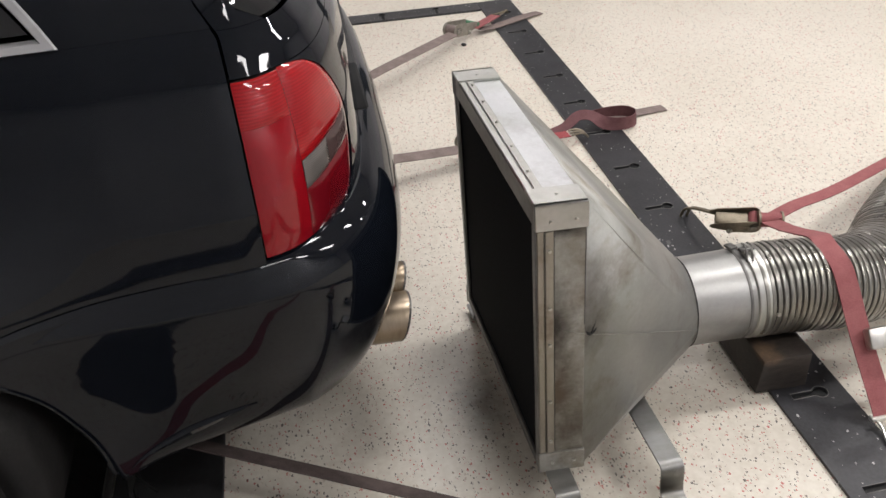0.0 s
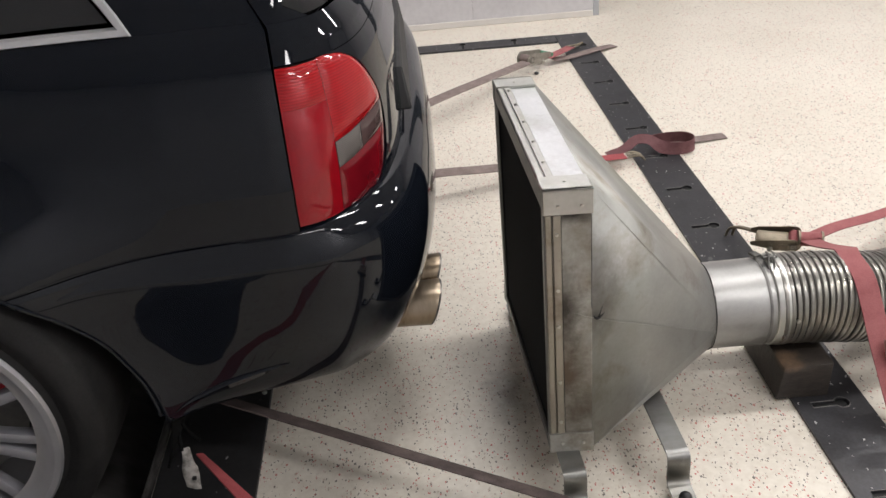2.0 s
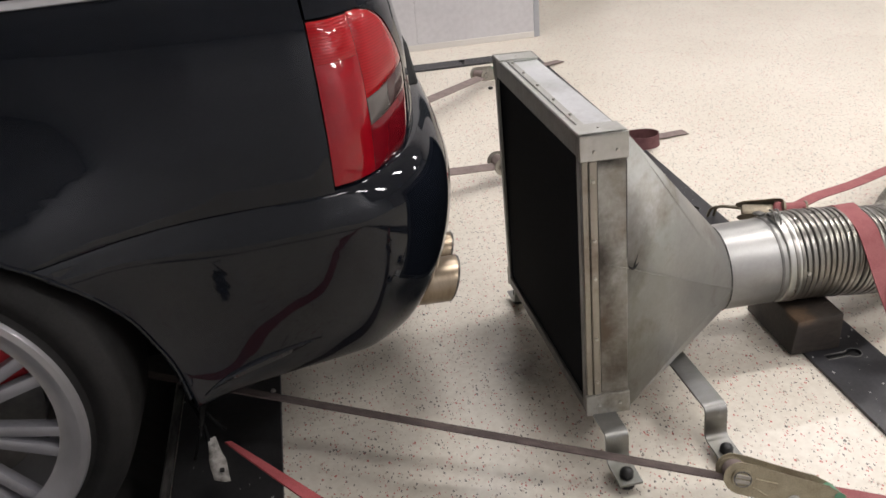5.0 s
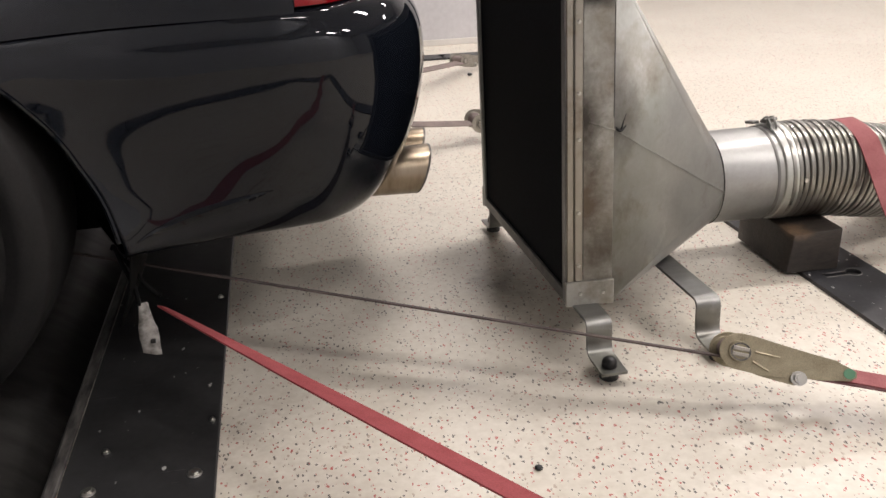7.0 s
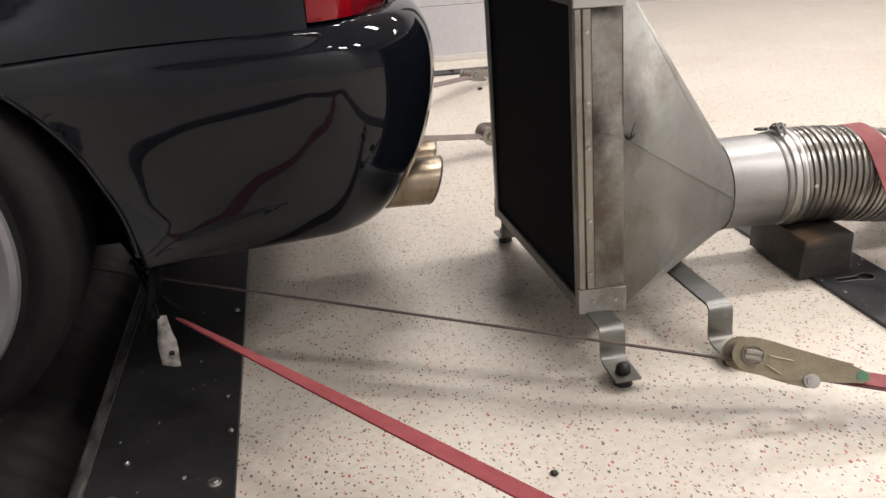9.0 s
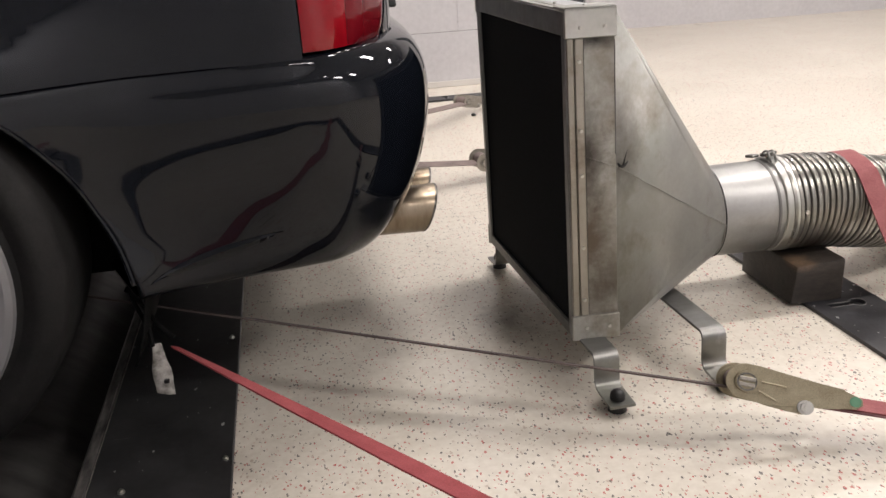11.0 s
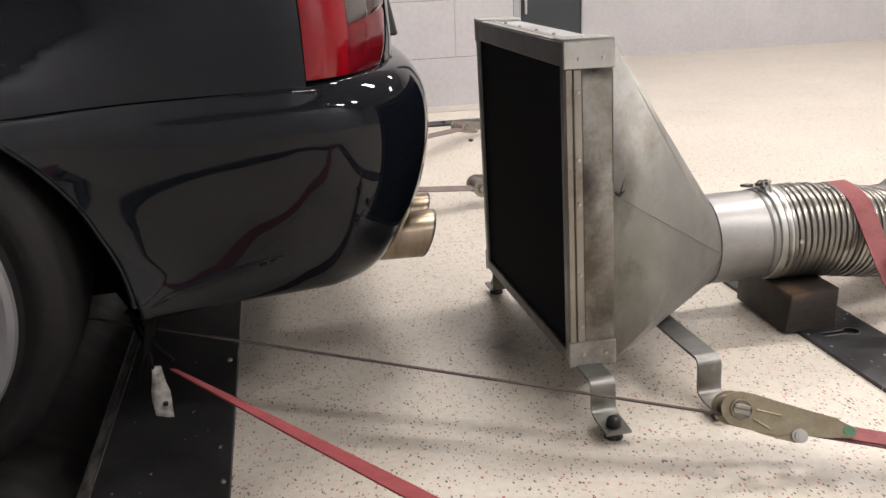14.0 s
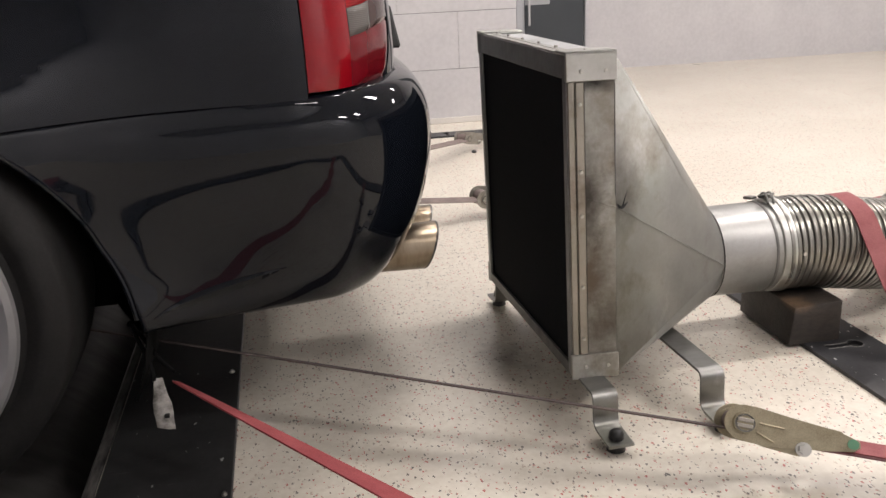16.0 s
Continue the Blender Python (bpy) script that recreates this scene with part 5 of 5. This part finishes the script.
        def lens(name, a, b, zs, mat, ns=10):
            bm = bm_new()
            n = len(zs)
            rows = []
            for j, z in enumerate(zs):
                s0, s1 = a(z), b(z)
                row = []
                for k in range(ns + 1):
                    edge = min(k, ns - k) / 1.5
                    edge = min(edge, min(j, n - 1 - j) / 1.5, 1)
                    f = k / ns
                    # crowd the first and last column near the rim
                    sk = s0 + (s1 - s0) * f
                    lift = 0.085 * max(0.0, sk - LM(z)) * min(sm(0.605, 0.675, z), 1 - sm(0.725, 0.835, z))
                    row.append(body(sk, z + lift, -0.002 + 0.004 * edge))
                rows.append(row)
            grid(bm, rows)
            o = part(name, bm, mat, hous)
            made.append(o)
            return o
        L0 = lambda z: 0.0015
        LM = lambda z: mid + 0.016 * (z - 0.6) / 0.26
        LR = lambda z: lamp_right(z) - 0.001
        lens("lens_column", L0, LM, steps(0.600, 0.79, 16), M_LENS)
        lens("lens_column", L0, LM, steps(0.7902, 0.8525, 8), M_LENS_RIB)
        lens("lens_upper", lambda z: LM(z) + 0.001, LR, steps(0.7205, 0.8545, 24), M_LENS_RIB, 14)
        lens("reversing_lens", lambda z: LM(z) + 0.002, lambda z: LM(z) + 0.088, steps(0.677, 0.720, 8), M_LENS_CLEAR)
        lens("lens_lower", lambda z: LM(z) + 0.001, LR, steps(0.600, 0.6765, 12), M_LENS_DEEP, 14)
        lens("lens_edge", lambda z: LM(z) + 0.090, LR, steps(0.677, 0.720, 8), M_LENS_SMOKE)
        if side:
            for o in made:
                me = o.data
                for v in me.vertices:
                    v.co.y = 2 * CAR_Y - v.co.y
                me.flip_normals()
    # tailgate beside and above the lamps
    patch("tailgate", lambda z: lamp_right(z) + 0.0025, S_END, steps(0.602, 0.846, 26) + [0.851, 0.8555], 46, M_PAINT, car, label="black tailgate", mirror=True, thick=0.008)
    patch("tailgate_shoulder", lambda z: 0.0022 - 0.6 * max(0, z - 0.905), S_END, steps(0.8568, 0.911, 12), 60, M_PAINT, car, mirror=True, thick=0.008)
    patch("rear_window", glass_edge, S_END, [0.914, 0.918, 0.924, 0.932, 0.942, 0.955] + steps(0.97, 1.33, 14), 40, M_GLASS, car, d=-0.004, label="dark rear window glass", mirror=True)
    # lower edge of the plate recess
    bm = bm_new()
    p = Vector((-0.225, 0.445, 0.63))
    add_box(bm, (p.x - 0.03, p.y, 0.622), (p.x + 0.024, 2 * CAR_Y - p.y, 0.705), 0.004)
    for v in bm.verts:
        if v.co.z > 0.68:
            v.co += Vector((-0.012, 0.03 if v.co.y < CAR_Y else -0.03, 0))
    part("plate_ledge", bm, M_PLASTIC, car)
    # roof, bonnet, screens and floor pan
    bm = bm_new()
    rows = []
    for x, z, half in ((-0.62, 1.355, 0.40), (-0.9, 1.40, 0.47), (-1.6, 1.43, 0.52), (-2.3, 1.41, 0.50), (-2.62, 1.36, 0.47)):
        rows.append([(x, CAR_Y - half + 2 * half * k / 10, z - 0.035 * (2 * k / 10 - 1) ** 4 - 0.006) for k in range(11)])
    grid(bm, rows)
    part("roof", bm, M_PAINT, car)
    bm = bm_new()
    grid(bm, [[(x, CAR_Y - h + 2 * h * k / 8, z) for k in range(9)] for x, z, h in ((-2.62, 1.35, 0.47), (-3.35, 0.93, 0.64))])
    part("windscreen", bm, M_GLASS, car)
    bm = bm_new()
    grid(bm, [[(x, CAR_Y - h + 2 * h * k / 8, z + 0.03 * (1 - (2 * k / 8 - 1) ** 2)) for k in range(9)] for x, z, h in ((-3.33, 0.91, 0.66), (-4.1, 0.84, 0.62), (-4.5, 0.72, 0.5))])
    part("bonnet", bm, M_PAINT, car)
    bm = bm_new()
    add_box(bm, (-4.3, 0.16, 0.235), (-0.42, 2 * CAR_Y - 0.16, 0.55))
    for v in bm.verts:
        if v.co.x > -1:
            v.co.z += 0.03
    part("floor_pan", bm, M_UNDER, car)
    for cx in (WHEEL_X, FRONT_X):
        for sgn in (-1, 1):
            bm = bm_new()
            rows = []
            for dy, k in ((0.79, 1.03), (0.70, 1.04), (0.55, 1.04)):
                row = []
                for j in range(31):
                    a = radians(-28 + 236 * j / 30)
                    c, sn = math.cos(a), math.sin(a)
                    r = arch_radius(c, sn) * k
                    row.append((cx + r * c, CAR_Y + sgn * dy, WHEEL_Z + r * sn))
                rows.append(row)
            grid(bm, rows)
            o = part("wheel_arch_liner", bm, M_UNDER, car)
            o.modifiers.new("skin", "SOLIDIFY").thickness = 0.004
            bm = bm_new()
            add_box(bm, (cx - 0.4, min(CAR_Y + sgn * 0.55, CAR_Y + sgn * 0.54), 0.22), (cx + 0.42, max(CAR_Y + sgn * 0.55, CAR_Y + sgn * 0.54), 0.72))
            part("inner_wing", bm, M_UNDER, car)
    # exhaust tips
    for y, z, ry, rz, x1 in ((0.270, 0.257, 0.055, 0.045, -0.190), (0.366, 0.268, 0.047, 0.042, -0.184)):
        bm = bm_new()
        rows = []
        for x, k in ((-0.42, 0.86), (-0.27, 0.97), (x1 - 0.012, 1.0), (x1 - 0.003, 1.0), (x1, 0.985), (x1 - 0.003, 0.95), (x1 - 0.05, 0.93), (x1 - 0.2, 0.9)):
            rows.append([(x - 0.018 * math.sin(a) * -0.9 * (1 if x > -0.3 else 0), y + ry * k * math.cos(a), z + rz * k * math.sin(a)) for a in (2 * math.pi * i / 40 for i in range(40))])
        grid(bm, rows, close=True)
        tp = part("exhaust_tip", bm, M_TIP, car, "heat-tinted oval steel exhaust tip")
        bm = bm_new()
        grid(bm, [[(x1 + dx + 0.0162 * math.sin(a), y + ry * k * math.cos(a), z + rz * k * math.sin(a)) for a in (2 * math.pi * i / 40 for i in range(40))] for dx, k in ((-0.0030, 1.004), (-0.0008, 1.012), (0.0012, 0.992), (-0.0020, 0.945), (-0.020, 0.93))], close=True)
        part("rolled_rim", bm, M_LATCH, tp, "sooty rolled rim")
        bm = bm_new()
        add_cyl(bm, (x1 - 0.13, y, z), (x1 - 0.12, y, z), min(ry, rz) * 0.97, None, 24)
        part("soot", bm, M_SOOT, tp)
    bm = bm_new()
    add_cyl(bm, (-0.85, 0.315, 0.27), (-0.40, 0.315, 0.262), 0.075, 0.07, 24)
    part("silencer", bm, M_EDGE, car)
    # wheels
    def wheel(cx, yc, sgn):
        w = new("wheel")
        w.parent = car
        w.location = (cx, yc, WHEEL_Z)
        if sgn < 0:
            w.rotation_euler = (0, 0, math.pi)
        prof = [(0.0, 0.243), (-0.006, 0.252), (0.004, 0.262), (-0.004, 0.285), (0.010, 0.308), (0.030, 0.318), (0.12, 0.321), (0.21, 0.318), (0.23, 0.30), (0.235, 0.262), (0.225, 0.243)]
        pr = [(p.x, p.y) for p in spline([(a, b, 0) for a, b in prof], 3)]
        bm = bm_new()
        grid(bm, [[(r * math.cos(a), y, r * math.sin(a)) for a in (2 * math.pi * k / 96 for k in range(96))] for y, r in pr], close=True)
        part("tyre", bm, M_RUBBER, w, "black road tyre")
        prof = [(0.010, 0.205), (0.004, 0.222), (-0.008, 0.232), (-0.014, 0.242), (-0.013, 0.252), (-0.006, 0.255), (0.004, 0.250), (0.01, 0.243)]
        bm = bm_new()
        grid(bm, [[(r * math.cos(a), y, r * math.sin(a)) for a in (2 * math.pi * k / 96 for k in range(96))] for y, r in prof], close=True)
        rim = part("rim_lip", bm, M_RIM, w, "silver alloy rim lip")
        bm = bm_new()
        grid(bm, [[(r * math.cos(a), y, r * math.sin(a)) for a in (2 * math.pi * k / 64 for k in range(64))] for y, r in ((0.008, 0.214), (0.05, 0.206), (0.15, 0.200), (0.22, 0.22))], close=True)
        part("barrel", bm, M_RIM_IN, w)
        for k in range(18):
            bm = bm_new()
            a = 2 * math.pi * (k // 2) / 9 + (0.10 if k % 2 else -0.10) + 0.3
            add_box(bm, (0.05, 0.012, -0.011), (0.222, 0.036, 0.011), 0.006, Matrix.Rotation(a, 4, "Y"), 2)
            part("spoke", bm, M_RIM_IN, w)
        bm = bm_new()
        add_cyl(bm, (0, 0.008, 0), (0, 0.06, 0), 0.07, 0.075, 32)
        part("hub", bm, M_RIM_IN, w)
        bm = bm_new()
        add_cyl(bm, (0, 0.085, 0), (0, 0.105, 0), 0.170, None, 48)
        part("brake_disc", bm, M_EDGE, w)
        bm = bm_new()
        rows = [[(r * math.cos(a), y, r * math.sin(a)) for a in (radians(14 + 60 * k / 10) for k in range(11))] for r, y in ((0.105, 0.062), (0.115, 0.045), (0.180, 0.045), (0.190, 0.06), (0.190, 0.12))]
        grid(bm, rows)
        part("caliper", bm, M_CALIPER, w, "red brake caliper")
    wheel(WHEEL_X, -0.115, 1)
    wheel(WHEEL_X, 2 * CAR_Y + 0.115, -1)
    wheel(FRONT_X, -0.03, 1)
    wheel(FRONT_X, 2 * CAR_Y + 0.03, -1)


def crumb(at, r, label):
    t = thing("debris", label, "debris", at, group="crumbs on the floor")
    bm = bm_new()
    bmesh.ops.create_icosphere(bm, subdivisions=2, radius=r)
    for v in bm.verts:
        v.co *= 1 + 0.35 * noise.noise(v.co * 60 / (r * 100))
        v.co.z = max(v.co.z * 0.6 + r * 0.5, 0.0)
    part("lump", bm, M_NUT, t)


# ---- build ----
build_room()
build_door()
for lx, ly, lw in ((2.3, -1.8, 36), (0.85, -1.55, 18), (3.4, -1.0, 40), (-2.4, 1.6, 30), (0.6, 0.9, 37), (2.5, 0.9, 56), (0.4, 2.6, 20), (2.9, 3.1, 32), (5.0, 2.0, 30)):
    ceiling_light((lx, ly, 3.2), 0.8, 0.22, False, lw)
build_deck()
build_rail("tie_down_rail", (0.6616, -1.38, 0), (0.579, 2.765, 0), 0.152, [1.38 - 0.142 - 0.255 * k for k in range(3, -1, -1)] + [1.493, 1.755, 2.015] + [1.38 + 0.893 + 0.2425 * k for k in range(8)])
build_rail("tie_down_rail", (0.584, -1.330, 0), (-3.0, -1.32, 0), 0.100, [0.195 + 0.2415 * k for k in range(8)])
build_rail("tie_down_rail", (0.502, 2.716, 0), (-3.0, 2.735, 0), 0.100, [0.195 + 0.2415 * k for k in range(8)])
build_hood()
build_hose()
build_block()
build_straps()
build_car()
crumb((-0.14, -0.347, 0.0), 0.006, "small dark lump lying on the epoxy floor")
crumb((0.341, 2.283, 0.0), 0.011, "black crumb of rubber on the pale floor")
